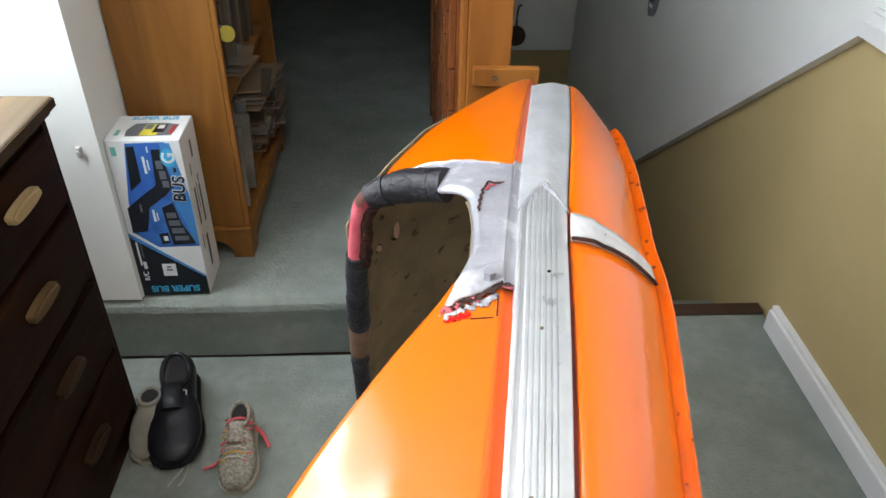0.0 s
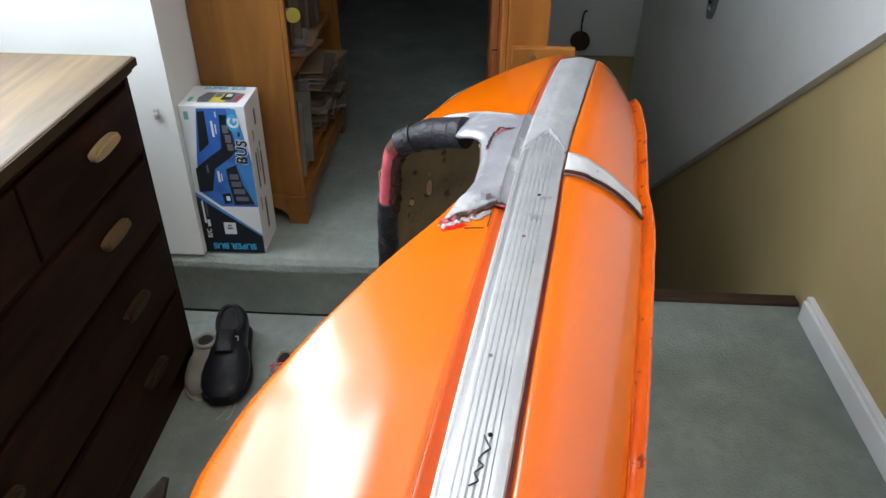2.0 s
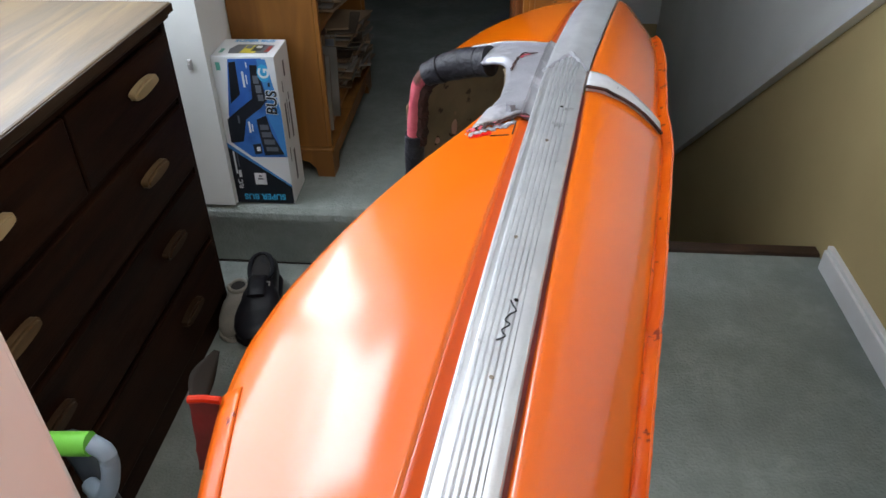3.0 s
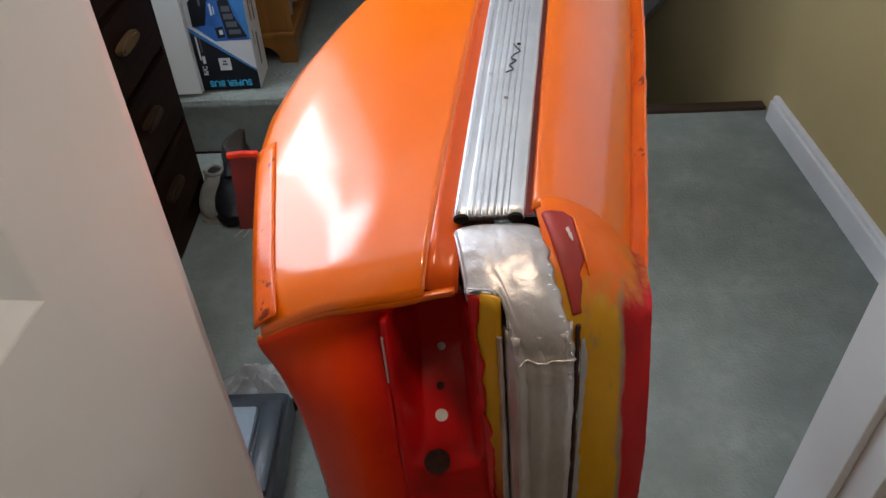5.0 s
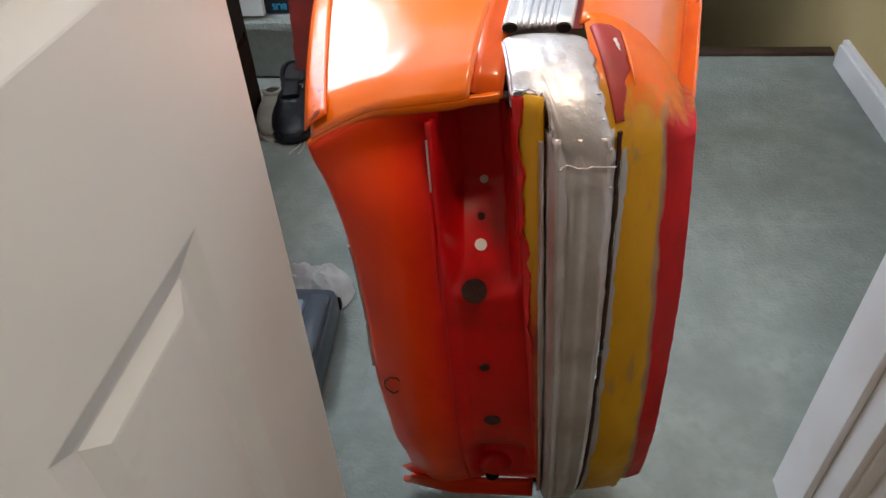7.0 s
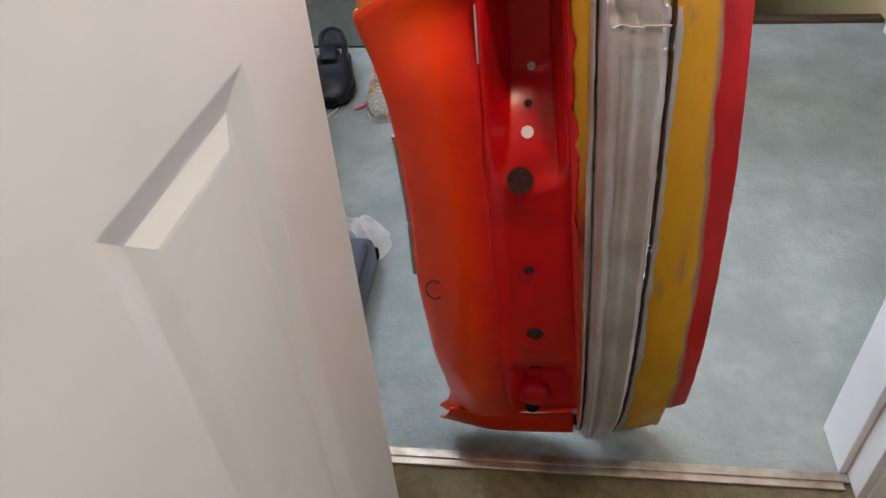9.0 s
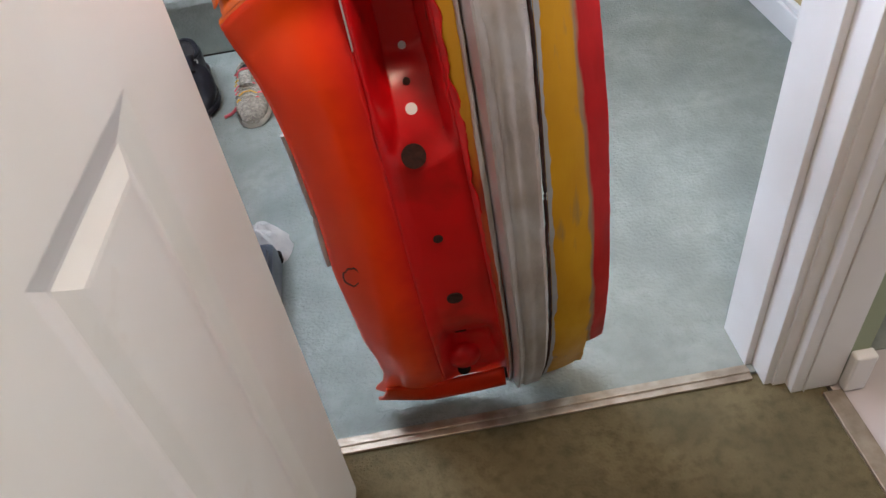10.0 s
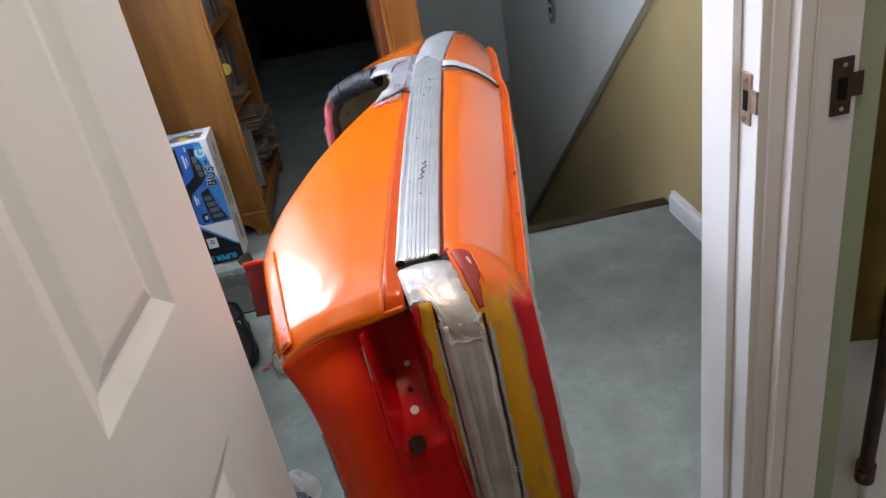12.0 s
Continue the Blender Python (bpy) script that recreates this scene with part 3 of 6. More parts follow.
structure("window_side_frame", boxes((-1.05, -1.02, 0.62, 0.67, 1.15, 2.26), (-1.05, -1.02, 1.87, 1.90, 1.15, 2.26), (-1.05, -1.02, 0.67, 1.87, 1.15, 1.2), (-1.05, -1.02, 0.67, 1.87, 2.21, 2.26)), GLOSS)

# ---- the open panelled door ----
LEAF = pose(0.113, 0.372, 0, 0, 0, -4.5)


def panel_door():
    door = thing("door_1", (0.13, 0.37, 0), "white gloss panelled door standing open", "door")
    door["kind"] = "structure"
    # local axes: s along the leaf from the hinge (towards -y), z up; faces at x 0 and 0.038
    cols = ((0.128, 0.320), (0.442, 0.634))
    rows = ((0.20, 0.802), (0.970, 1.62), (1.72, 1.88))
    wide, high = 0.762, 1.98

    def slab(s0, s1, z0, z1, x0=0.0, x1=0.038):
        return (x0, x1, -s1, -s0, z0 + 0.008, z1 + 0.008)

    def put(name, bm, mat=LEAF_PAINT, parent=door):
        bmesh.ops.transform(bm, matrix=LEAF, verts=bm.verts)
        return part(name, bm, mat, parent)

    for s0, s1 in ((0, cols[0][0]), (cols[0][1], cols[1][0]), (cols[1][1], wide)):
        put("stile", boxes(slab(s0, s1, 0, high)))
    for z0, z1 in ((0, rows[0][0]), (rows[0][1], rows[1][0]), (rows[1][1], rows[2][0]), (rows[2][1], high)):
        for s0, s1 in cols:
            put("rail", boxes(slab(s0, s1, z0, z1)))
    for s0, s1 in cols:
        for z0, z1 in rows:
            def moulding(u, v):
                ring = [(0.0, 0.038), (0.002, 0.0376), (0.012, 0.0338), (0.023, 0.0300), (0.026, 0.0297), (0.043, 0.0352), (0.047, 0.0356)]
                d, x = ring[round(v * 6)]
                corner = [(s0 + d, z0 + d), (s1 - d, z0 + d), (s1 - d, z1 - d), (s0 + d, z1 - d)][round(u * 4) % 4]
                return (x, -corner[0], corner[1] + 0.008)
            put("moulding", sheet(moulding, 4, 6, closed_u=True))
            put("panel", boxes(slab(s0 + 0.0465, s1 - 0.0465, z0 + 0.0465, z1 - 0.0465, 0.012, 0.0354)))
    return door


panel_door()

# ---- strike plates ----


def strike(place, turn, mat, w, h):
    t = thing("strike_plate", place, "tarnished metal strike plate screwed to the door lining", "strike plate")
    m = Matrix.Translation(place) @ pose(0, 0, 0, 0, 0, turn)
    bm = boxes((-0.002, 0.002, -w / 2, w / 2, -h / 2, h / 2), (-0.002, 0.003, -w / 2 - 0.014, -w / 2, -0.015, 0.015), bevel=0.0008)
    bmesh.ops.transform(bm, matrix=m, verts=bm.verts)
    part("plate", bm, mat, t)
    bm = boxes((-0.0034, 0.0, -w * 0.22, w * 0.22, -h * 0.22, h * 0.16))
    bmesh.ops.transform(bm, matrix=m, verts=bm.verts)
    part("latch_hole", bm, DARK, t)
    for z in (-0.38, 0.38):
        bm = bmesh.new()
        disc(bm, m @ pose(-0.0028, 0, z * h, 0, 90, 0), 0.003, 0.002, 10)
        part("screw", bm, CHROME, t)


strike((0.8318, 0.450, 0.985), 0, METAL, 0.022, 0.068)
strike((0.9235, 0.3995, 0.995), 90, IRON, 0.026, 0.072)

# ---- the car quarter panel ----
def on_surface_fleck(fn, u0, v0):
    """A small uneven chip lying on the surface fn."""
    def at(u, v):
        a = 2 * math.pi * u
        r = v * (1 + 0.35 * math.sin(a * 2 + 1) + 0.2 * math.sin(a * 5))
        return tuple(Vector(fn(u0 + 0.035 * r * math.cos(a), v0 + 0.024 * r * math.sin(a))) + Vector((0, -0.0016, 0.0016)))
    return sheet(at, 20, 2, closed_u=True)


PANEL = thing("car_quarter_panel", (0.45, 0.5, 0.0), "salvaged orange car quarter panel with ribbed strip, standing on carpet", "car panel")


def knots(y, *pairs):
    return float(np.interp(y, [p[0] for p in pairs], [p[1] for p in pairs]))


def soft(fn, y, w=0.035):
    return (fn(y - w) + 2 * fn(y) + fn(y + w)) / 4


def mid_x(y):
    return soft(lambda q: knots(q, (0.2, 0.353), (0.44, 0.389), (1.232, 0.511), (1.77, 0.615), (1.95, 0.65)), y, 0.08)


def mid_z(y):
    return 0.923 - (0.125 if y < 1.2 else 0.19) * (y - 1.2) ** 2


HALF = 0.036


def strip_x(y, w):
    """Across the strip: w -1 at its left edge, 1 at its right edge."""
    lo = soft(lambda q: knots(q, (0.45, -1.10), (0.75, -1.07), (1.05, -1.0), (1.8, -1.0)), y, 0.05)
    hi = soft(lambda q: knots(q, (0.45, 0.57), (0.75, 0.63), (1.0, 0.71), (1.12, 0.71), (1.40, 0.92), (1.8, 1.0)), y, 0.05)
    return mid_x(y) + HALF * (lo + (hi - lo) * (w + 1) / 2)



def crest_x(y):
    return mid_x(y) - HALF - knots(y, (0.4, 0.021), (0.9, 0.014), (1.3, 0.010), (1.8, 0.006))


def left_x(y):
    return soft(lambda q: knots(q, (0.385, 0.188), (0.45, 0.178), (0.55, 0.166), (0.63, 0.154), (0.69, 0.156), (0.76, 0.180), (0.85, 0.237), (0.95, 0.304), (1.03, 0.362), (1.10, 0.402),
                                (1.20, 0.427), (1.28, 0.424), (1.312, 0.385), (1.345, 0.340), (1.43, 0.303), (1.544, 0.369), (1.658, 0.456), (1.768, 0.535), (1.84, 0.60)), y, 0.012)


def left_z(x, y):
    """Height of the lower skin: a gentle fall from the crest, rolling over at its edge."""
    d = max(0.0, crest_x(y) - x)
    roll = 0.010 * max(0.0, (0.485 - y) / 0.09) ** 2 * min(1.0, max(0.0, (x - 0.19) / 0.12))
    roll += 0.026 * min(1.0, max(0.0, (0.25 - x) / 0.07)) ** 1.3 * min(1.0, max(0.0, (0.56 - y) / 0.16)) ** 1.5
    return mid_z(y) - 0.002 - roll - 0.09 * d - 0.75 * d * d - 1.6 * max(0.0, d - 0.13) ** 2


def front_y(x):
    """Where the lower skin turns down into the rear face."""
    return knots(x, (0.16, 0.402), (0.20, 0.397), (0.26, 0.394), (0.31, 0.397), (0.35, 0.403))


def ragged(a, s=60.0, amp=0.006):
    return amp * (noise.noise((a * s, 3.1, 0.7)) + 0.6 * noise.noise((a * s * 2.7, 9.1, 2.7)))


def lip_y(x):
    """Where the front skin begins: the curved upper edge of the arch."""
    return soft(lambda q: knots(q, (0.28, 1.362), (0.305, 1.366), (0.36, 1.377), (0.413, 1.357), (0.46, 1.328), (0.49, 1.312)), x, 0.012)


def tear_y(x):
    """The torn lower edge of the arch frame."""
    return soft(lambda q: knots(q, (0.36, 1.012), (0.388, 1.026), (0.412, 1.032), (0.430, 1.048), (0.46, 1.046)), x, 0.006)


def frame_x(y):
    """The inner edge of the arch frame."""
    return soft(lambda q: knots(q, (1.00, 0.362), (1.03, 0.368), (1.06, 0.380), (1.09, 0.393), (1.115, 0.404), (1.18, 0.412), (1.242, 0.412), (1.262, 0.404), (1.274, 0.390), (1.280, 0.372), (1.40, 0.372)), y, 0.006)


def front_x(y):
    return soft(lambda q: knots(q, (1.30, 0.34), (1.34, 0.316), (1.37, 0.296), (1.40, 0.294), (1.44, 0.308), (1.544, 0.369), (1.658, 0.456), (1.768, 0.535), (1.84, 0.60)), y, 0.012)


def left_skin():
    def at(u, v):
        # v from the crest to the edge; the near end is drawn down into a soft fold
        x = crest_x(0.4 + 0.65 * u) * (1 - v) + left_x(0.4 + 0.65 * u) * v
        y0 = front_y(x)
        y = y0 + (1.062 - y0) * u
        x = crest_x(y) + (left_x(y) - crest_x(y)) * v
        return (x, y, left_z(x, y) - 0.012 * max(0.0, 1 - u / 0.05) ** 2)
    return sheet(at, 110, 26)


def front_skin(u, v):
    y = 1.34 + 0.46 * u
    x = crest_x(y) + (front_x(y) - crest_x(y)) * v
    y0 = lip_y(x) - 0.002
    y = y0 + (1.80 - y0) * u
    x = crest_x(y) + (front_x(y) - crest_x(y)) * v
    return (x, y, left_z(x, y))


def frame_skin(u, v):
    """The arch frame, from its torn lower edge to the lip of the front skin."""
    y = 1.03 + 0.30 * u
    for _ in range(3):
        x = crest_x(y) + (frame_x(y) - crest_x(y)) * v
        lo, hi = tear_y(x) + ragged(x, 60, 0.007), lip_y(x) + ragged(x + 5, 60, 0.004)
        y = lo + (hi - lo) * u
    edge_drop = 0.010 * max(0.0, (v - 0.80) / 0.20) ** 2
    flap = max(0.0, min(1.0, (1.077 + 0.3 * (x - 0.41) - y) / 0.008 + 0.5))
    lump = 0.0020 * noise.noise((x * 45, y * 45, 1.0)) * (0.35 + 0.65 * flap)
    return (x, y, left_z(x, y) + 0.0045 - edge_drop + lump + 0.0032 * flap * flap * (3 - 2 * flap))


def fold(u, v):
    """The rounded fold where the lower skin turns under, towards the lamp recess."""
    x = 0.181 + (0.351 - 0.181) * u
    dy, dz = [(0.004, 0.0004), (0.0, -0.0008), (-0.0004, -0.0038), (0.0010, -0.0075), (0.0042, -0.0110), (0.011, -0.0135), (0.030, -0.0145)][round(v * 6)]
    return (x, front_y(x) + dy, left_z(x, front_y(x)) - 0.0125 + dz)


part("lower_skin", left_skin(), ORANGE, PANEL, smooth=True, solid=0.004)
part("lower_fold", sheet(fold, 40, 6), ORANGE, PANEL, smooth=True, solid=0.0015)
part("lower_skin_front", sheet(front_skin, 60, 24), ORANGE, PANEL, smooth=True, solid=0.004)
part("arch_frame", sheet(frame_skin, 90, 24), SILVER_ROUGH, PANEL, "lumpy silver-painted wheel arch frame with torn edges", smooth=True, solid=0.006)


def crest_facet(y0, y1, lift=0.0):
    def at(u, v):
        y = y0 + (y1 - y0) * u
        x = crest_x(y) + (strip_x(y, -1) + (0.009 if y < 0.455 else 0.003) - crest_x(y)) * v
        curl = 0.012 * max(0.0, 1 - (y - 0.403) / 0.034) ** 2 if y0 < 0.5 else 0.0
        return (x, y, left_z(x, y) + lift - curl - 0.006 * math.sin(v * math.pi / 2))
    return sheet(at, 40, 4)


# The facet's turn away from the light is put into a deeper orange.
part("crest_facet", crest_facet(0.404, 1.055), ORANGE_DEEP, PANEL, "orange facet beside the strip, toned darker for its angle", smooth=True, solid=0.004)
part("crest_facet", crest_facet(1.32, 1.80), ORANGE_DEEP, PANEL, "orange facet beside the strip, toned darker for its angle", smooth=True, solid=0.004)
part("frame_side", crest_facet(1.046, 1.330, 0.0042), SILVER_ROUGH, PANEL, "silver-painted side of the arch frame", smooth=True, solid=0.006)


# inner wall of the arch frame
def frame_wall(u, v):
    y = 1.03 + (1.250 - 1.03) * u
    x = frame_x(y)
    return (x + 0.002 + 0.010 * v, y, left_z(x, y) - 0.008 - 0.024 * v)


part("arch_wall", sheet(frame_wall, 40, 5), BROWN, PANEL, smooth=True, solid=0.004)

# torn, rusty edges of the frame, with clumps of thick paint
def crumbs(path, count, size, seed, lift, own=False):
    """Uneven crumbs strewn along a path, on the lower skin or at the path's own height."""
    rnd, bm = random.Random(seed), bmesh.new()
    for k in range(count):
        spot = path[rnd.randrange(len(path))]
        x, y = spot[:2]
        x, y = x + rnd.uniform(-1, 1) * size * 1.2, y + rnd.uniform(-1, 1) * size * 1.2
        made = bmesh.ops.create_icosphere(bm, subdivisions=1, radius=size * rnd.uniform(0.5, 1.2))["verts"]
        for v in made:
            v.co *= rnd.uniform(0.75, 1.25)
        bmesh.ops.transform(bm, matrix=Matrix.Translation((x, spot[1] if own else y, spot[2] if own else left_z(x, y) + lift)) @ Matrix.Diagonal((rnd.uniform(0.7, 1.6), rnd.uniform(0.7, 1.6), 0.5, 1)), verts=made)
    return bm


def gash(pts, broad, lift, seed):
    """A flat ragged ribbon along a torn edge: wide and narrow by turns, with jagged sides."""
    line = smooth_path([(*q, 0) for q in pts], 90)
    bm, last = bmesh.new(), None
    for i, q in enumerate(line):
        a, b = line[max(0, i - 1)], line[min(89, i + 1)]
        d = math.hypot(b[0] - a[0], b[1] - a[1]) or 1.0
        nx, ny = -(b[1] - a[1]) / d, (b[0] - a[0]) / d
        ends = min(1.0, i / 6, (89 - i) / 6)
        row = []
        for side in (-1, 1):
            w = side * broad * ends * (0.30 + abs(noise.noise((i * 0.23, seed, side * 3.0))) + 0.8 * abs(noise.noise((i * 0.71, seed + 5, side * 3.0)))) + broad * 1.2 * noise.noise((i * 0.16, seed, 9.0))
            x, y = q[0] + nx * w, q[1] + ny * w
            row.append(bm.verts.new((x, y, left_z(x, y) + lift)))
        if last:
            bm.faces.new((last[0], row[0], row[1], last[1]))
        last = row
    return bm


UPPER_TEAR = [(0.461, 1.264), (0.449, 1.263), (0.440, 1.270), (0.433, 1.255), (0.427, 1.236), (0.423, 1.216), (0.419, 1.194)]
LOWER_TEAR = [(0.366, 1.010), (0.376, 1.019), (0.388, 1.021), (0.398, 1.024), (0.408, 1.031), (0.418, 1.035), (0.430, 1.044), (0.438, 1.040), (0.447, 1.042)]
part("torn_seam", gash(UPPER_TEAR, 0.0030, 0.0064, 2.0), RUST, PANEL, "dark rusty tear in the metal", solid=0.0008)
part("torn_seam", gash(LOWER_TEAR, 0.0062, 0.0050, 6.0), RUST, PANEL, "dark rusty tear in the metal", solid=0.0008)
part("red_primer", gash([(0.449, 1.257), (0.440, 1.259), (0.434, 1.247)], 0.0026, 0.0068, 4.0), PINK, PANEL, "bared red primer", solid=0.0008)
part("red_primer", gash([(0.366, 1.001), (0.374, 1.001), (0.384, 1.003), (0.396, 1.006)], 0.0052, 0.0016, 8.0), RED, PANEL, "bared red primer", solid=0.0008)
part("red_primer", gash([(0.432, 1.040), (0.440, 1.037), (0.449, 1.038)], 0.0022, 0.0056, 3.0), PINK, PANEL, "bared red primer", solid=0.0008)
part("patch_seam", tube([(x, y, left_z(x, y) + 0.0006) for x, y in ((0.4275, 1.034), (0.4255, 1.018), (0.4225, 0.9995))], 0.0009, 5), RUST, PANEL, "thin cracked edge of a paint patch")
part("patch_seam", tube([(x, y, left_z(x, y) + 0.0006) for x, y in ((0.4185, 0.9975), (0.408, 0.998), (0.3945, 0.9990))], 0.0008, 5), RUST, PANEL, "thin cracked edge of a paint patch")
low = smooth_path([(0.364, 1.006, 0), (0.385, 1.013, 0), (0.40, 1.017, 0), (0.418, 1.026, 0), (0.428, 1.032, 0)], 30)
tagged(part("flaked_paint", crumbs(low, 46, 0.0034, 8, 0.0015), SILVER_ROUGH, PANEL, "flaked clumps of silver paint"), kind="stuff")
tagged(part("flaked_paint", crumbs([(q[0], q[1] + 0.006) for q in low[2:20]], 16, 0.0028, 9, 0.004), PINK, PANEL, "flaked red primer"), kind="stuff")


# the ribbed strip
def strip_profile(w):
    """Height over the strip's base: a ridge, a groove, six flat ribs and a rounded border."""
    if w < -0.82:
        return 0.0042 * math.sin((w + 1) / 0.18 * math.pi) ** 0.7 if w > -1 else 0.0
    if w < -0.63:
        return 0.0003
    if w < 0.56:
        p = ((w + 0.63) / 1.19 * 6) % 1.0
        return 0.0032 - 0.0032 * max(0.0, 1 - min(p, 1 - p) / 0.22)
    return 0.0032 * math.cos(max(0.0, (w - 0.62) / 0.38) * math.pi / 2) ** 0.6 - (0.002 if w > 0.98 else 0.0)


def channel_surface(y0, y1, base):
    def at(u, v):
        y, w = y0 + (y1 - y0) * u, 2 * v - 1
        h = 0.002 + 0.007 * (1 - max(abs(w), 0.12)) * min(1.0, max(0.0, (y - 1.2) / 0.05)) + ragged(y + w, 30, 0.0005)
        end = -0.05 * max(0.0, (y - 1.70) / 0.12) ** 2
        return (strip_x(y, w), y, mid_z(y) + base + h + end)
    return sheet(at, 90, 16)


part("moulding_channel", channel_surface(0.46, 1.815, -0.0015), GREY_PAINT, PANEL, "grey silver-painted channel under the strip", smooth=True, solid=0.01)


def ribbed(u, v):
    y, w = 0.452 + (1.19 - 0.452) * u, 2 * v - 1
    reach = 0.070 * (1 - abs(w)) ** 0.85
    y = 0.452 + (1.178 + reach - 0.452) * u
    return (strip_x(y, 0.985 * w), y, mid_z(y) + 0.004 + strip_profile(w))


strip = part("ribbed_strip", sheet(ribbed, 60, 132), ALU, PANEL, "ribbed aluminium trim strip with a pointed end", smooth=True, solid=0.003)
for y, w in ((0.60, 0.1), (0.78, -0.2), (0.97, 0.0), (1.06, 0.25), (0.69, 0.3)):
    bm = bmesh.new()
    disc(bm, Matrix.Translation((strip_x(y, w), y, mid_z(y) + 0.0072)), 0.0022, 0.0012, 10)
    part("rivet", bm, DARK if w > 0.2 else METAL, strip)
point = [(strip_x(1.178 + 0.07 * (1 - abs(w)) ** 0.85, w), 1.182 + 0.07 * (1 - abs(w)) ** 0.85, mid_z(1.2) + 0.0035 + 0.001 * math.sin(w * 17)) for w in np.linspace(-0.98, 0.98, 30)]
part("paint_bead", tube(point, lambda t: 0.0035 + 0.003 * (1 - abs(2 * t - 1)), 8), SILVER_ROUGH, strip, "thick silver paint round the strip's point", smooth=True)
for w in (-0.76, 0.74):
    bm = bmesh.new()
    disc(bm, pose(strip_x(0.452, w), 0.4505, mid_z(0.452) + 0.0035, 90, 0, 0), 0.0065, 0.004, 14, 0.0040)
    part("strip_end_hole", bm, DARK, strip, "dark hollow at the strip's end")
part("strip_gap", sheet(lambda u, v: (strip_x(0.46 + 0.66 * u, 1) - 0.002 + 0.010 * v, 0.46 + 0.66 * u, mid_z(0.46 + 0.66 * u) - 0.0035), 40, 2), RED_DARK, PANEL, "dark red joint beside the strip", solid=0.001)
scr = [(mid_x(y) - 0.006 + dx, y, mid_z(y) + 0.0078) for dx, y in ((-0.003, 0.640), (0.004, 0.645), (0.000, 0.652), (0.006, 0.659), (0.001, 0.664), (0.004, 0.671), (0.009, 0.676), (0.005, 0.683), (0.002, 0.689))]
part("scratch", tube(smooth_path(scr, 40), 0.0009, 5), INK_BLACK, strip, "black scribbled scratch on the strip")


# the upper skin, which rolls over to the flange
def right_x(y):
    return soft(lambda q: knots(q, (0.40, 0.512), (0.506, 0.535), (0.648, 0.562), (0.84, 0.600), (0.946, 0.620), (1.094, 0.648), (1.139, 0.652), (1.2, 0.656), (1.41, 0.690), (1.55, 0.706), (1.62, 0.706), (1.70, 0.694), (1.80, 0.655)), y, 0.02)


def right_z(y, v):
    fall = knots(y, (0.4, 0.075), (0.7, 0.066), (1.1, 0.062), (1.6, 0.055), (1.8, 0.035))
    return mid_z(y) + 0.001 - fall * v ** 2.1


def right_skin(u, v):
    y = 0.465 + (1.79 - 0.465) * u
    x0, x1 = strip_x(y, 1) + knots(y, (1.0, 0.004), (1.2, 0.0012)), right_x(y) - 0.014 * min(1.0, (1.80 - y) * 6)
    return (x0 + (x1 - x0) * v, y, right_z(y, v) - 0.05 * max(0.0, (y - 1.70) / 0.1) ** 2 - 0.004 * max(0.0, 1 - v / 0.075) ** 2)


part("upper_skin", sheet(right_skin, 80, 40), ORANGE, PANEL, smooth=True, solid=0.004)


def flange(u, v):
    y = 0.44 + (1.60 - 0.44) * u
    prof = [(-0.015, 0.001), (-0.012, -0.004), (-0.006, -0.002), (-0.001, 0.003), (0.002, 0.001), (0.003, -0.012), (0.002, -0.030)]
    dx, dz = prof[round(v * 6)]
    return (right_x(y) + dx + ragged(y, 70, 0.0012), y, right_z(y, 1.0) + dz + ragged(y + 3, 90, 0.0015))


part("flange", sheet(flange, 110, 6), ORANGE_CHIPPED, PANEL, "chipped orange edge flange", smooth=True, solid=0.003)


def inner_edge(u, v):
    y = 0.47 + (1.55 - 0.47) * u
    return (right_x(y) - 0.004 + 0.012 * v + ragged(y, 50, 0.003), y, right_z(y, 1.0) - 0.03 - (0.075 + ragged(y, 30, 0.02)) * v)


part("inner_edge", sheet(inner_edge, 70, 4), RAG, PANEL, "frayed grey-white padding under the flange", smooth=True, solid=0.006)

# painted strap across the upper skin


def strap(u, v):
    w = 0.004 + 0.985 * u
    y = 1.122 - 0.012 * u + (0.052 - 0.018 * min(1.0, u * 1.4)) * v
    x0, x1 = strip_x(y, 1) + 0.003, right_x(y) - 0.014
    return (x0 + (x1 - x0) * w, y, right_z(y, w) + 0.0065 + 0.0025 * max(0.0, 1 - max(0.0, u - 0.25) / 0.1))


st = part("strap", sheet(strap, 24, 4), STRAP_PAINT, PANEL, "pale grey painted metal strap", smooth=True, solid=0.008)
bm = bmesh.new()
disc(bm, Matrix.Translation((mid_x(1.14) + 0.068, 1.142, right_z(1.14, 0.42) + 0.006)), 0.006, 0.004, 14)
disc(bm, Matrix.Translation((mid_x(1.14) + 0.079, 1.138, right_z(1.14, 0.52) + 0.005)), 0.004, 0.004, 14)
part("strap_hole", bm, DARK, st)
part("strap_edge", tube([strap(i / 20, -0.06) for i in range(21)], 0.0025, 5), RUST, st)

# ---- wheel arch: taped rim and brown inner housing ----
RIM = smooth_path([(0.386, 1.316, 0.890), (0.335, 1.345, 0.873), (0.292, 1.360, 0.854), (0.264, 1.370, 0.832), (0.252, 1.381, 0.785), (0.245, 1.395, 0.708), (0.240, 1.428, 0.545), (0.236, 1.455, 0.40), (0.243, 1.470, 0.22)], 72)


def rim_radius(i):
    """The taped bundle is thick along the upper edge of the arch and thinner down its side."""
    return knots(i, (0, 0.0255), (8, 0.0245), (11, 0.0215), (14, 0.018), (22, 0.0165), (28, 0.0185), (42, 0.0205), (52, 0.0165), (72, 0.0165))


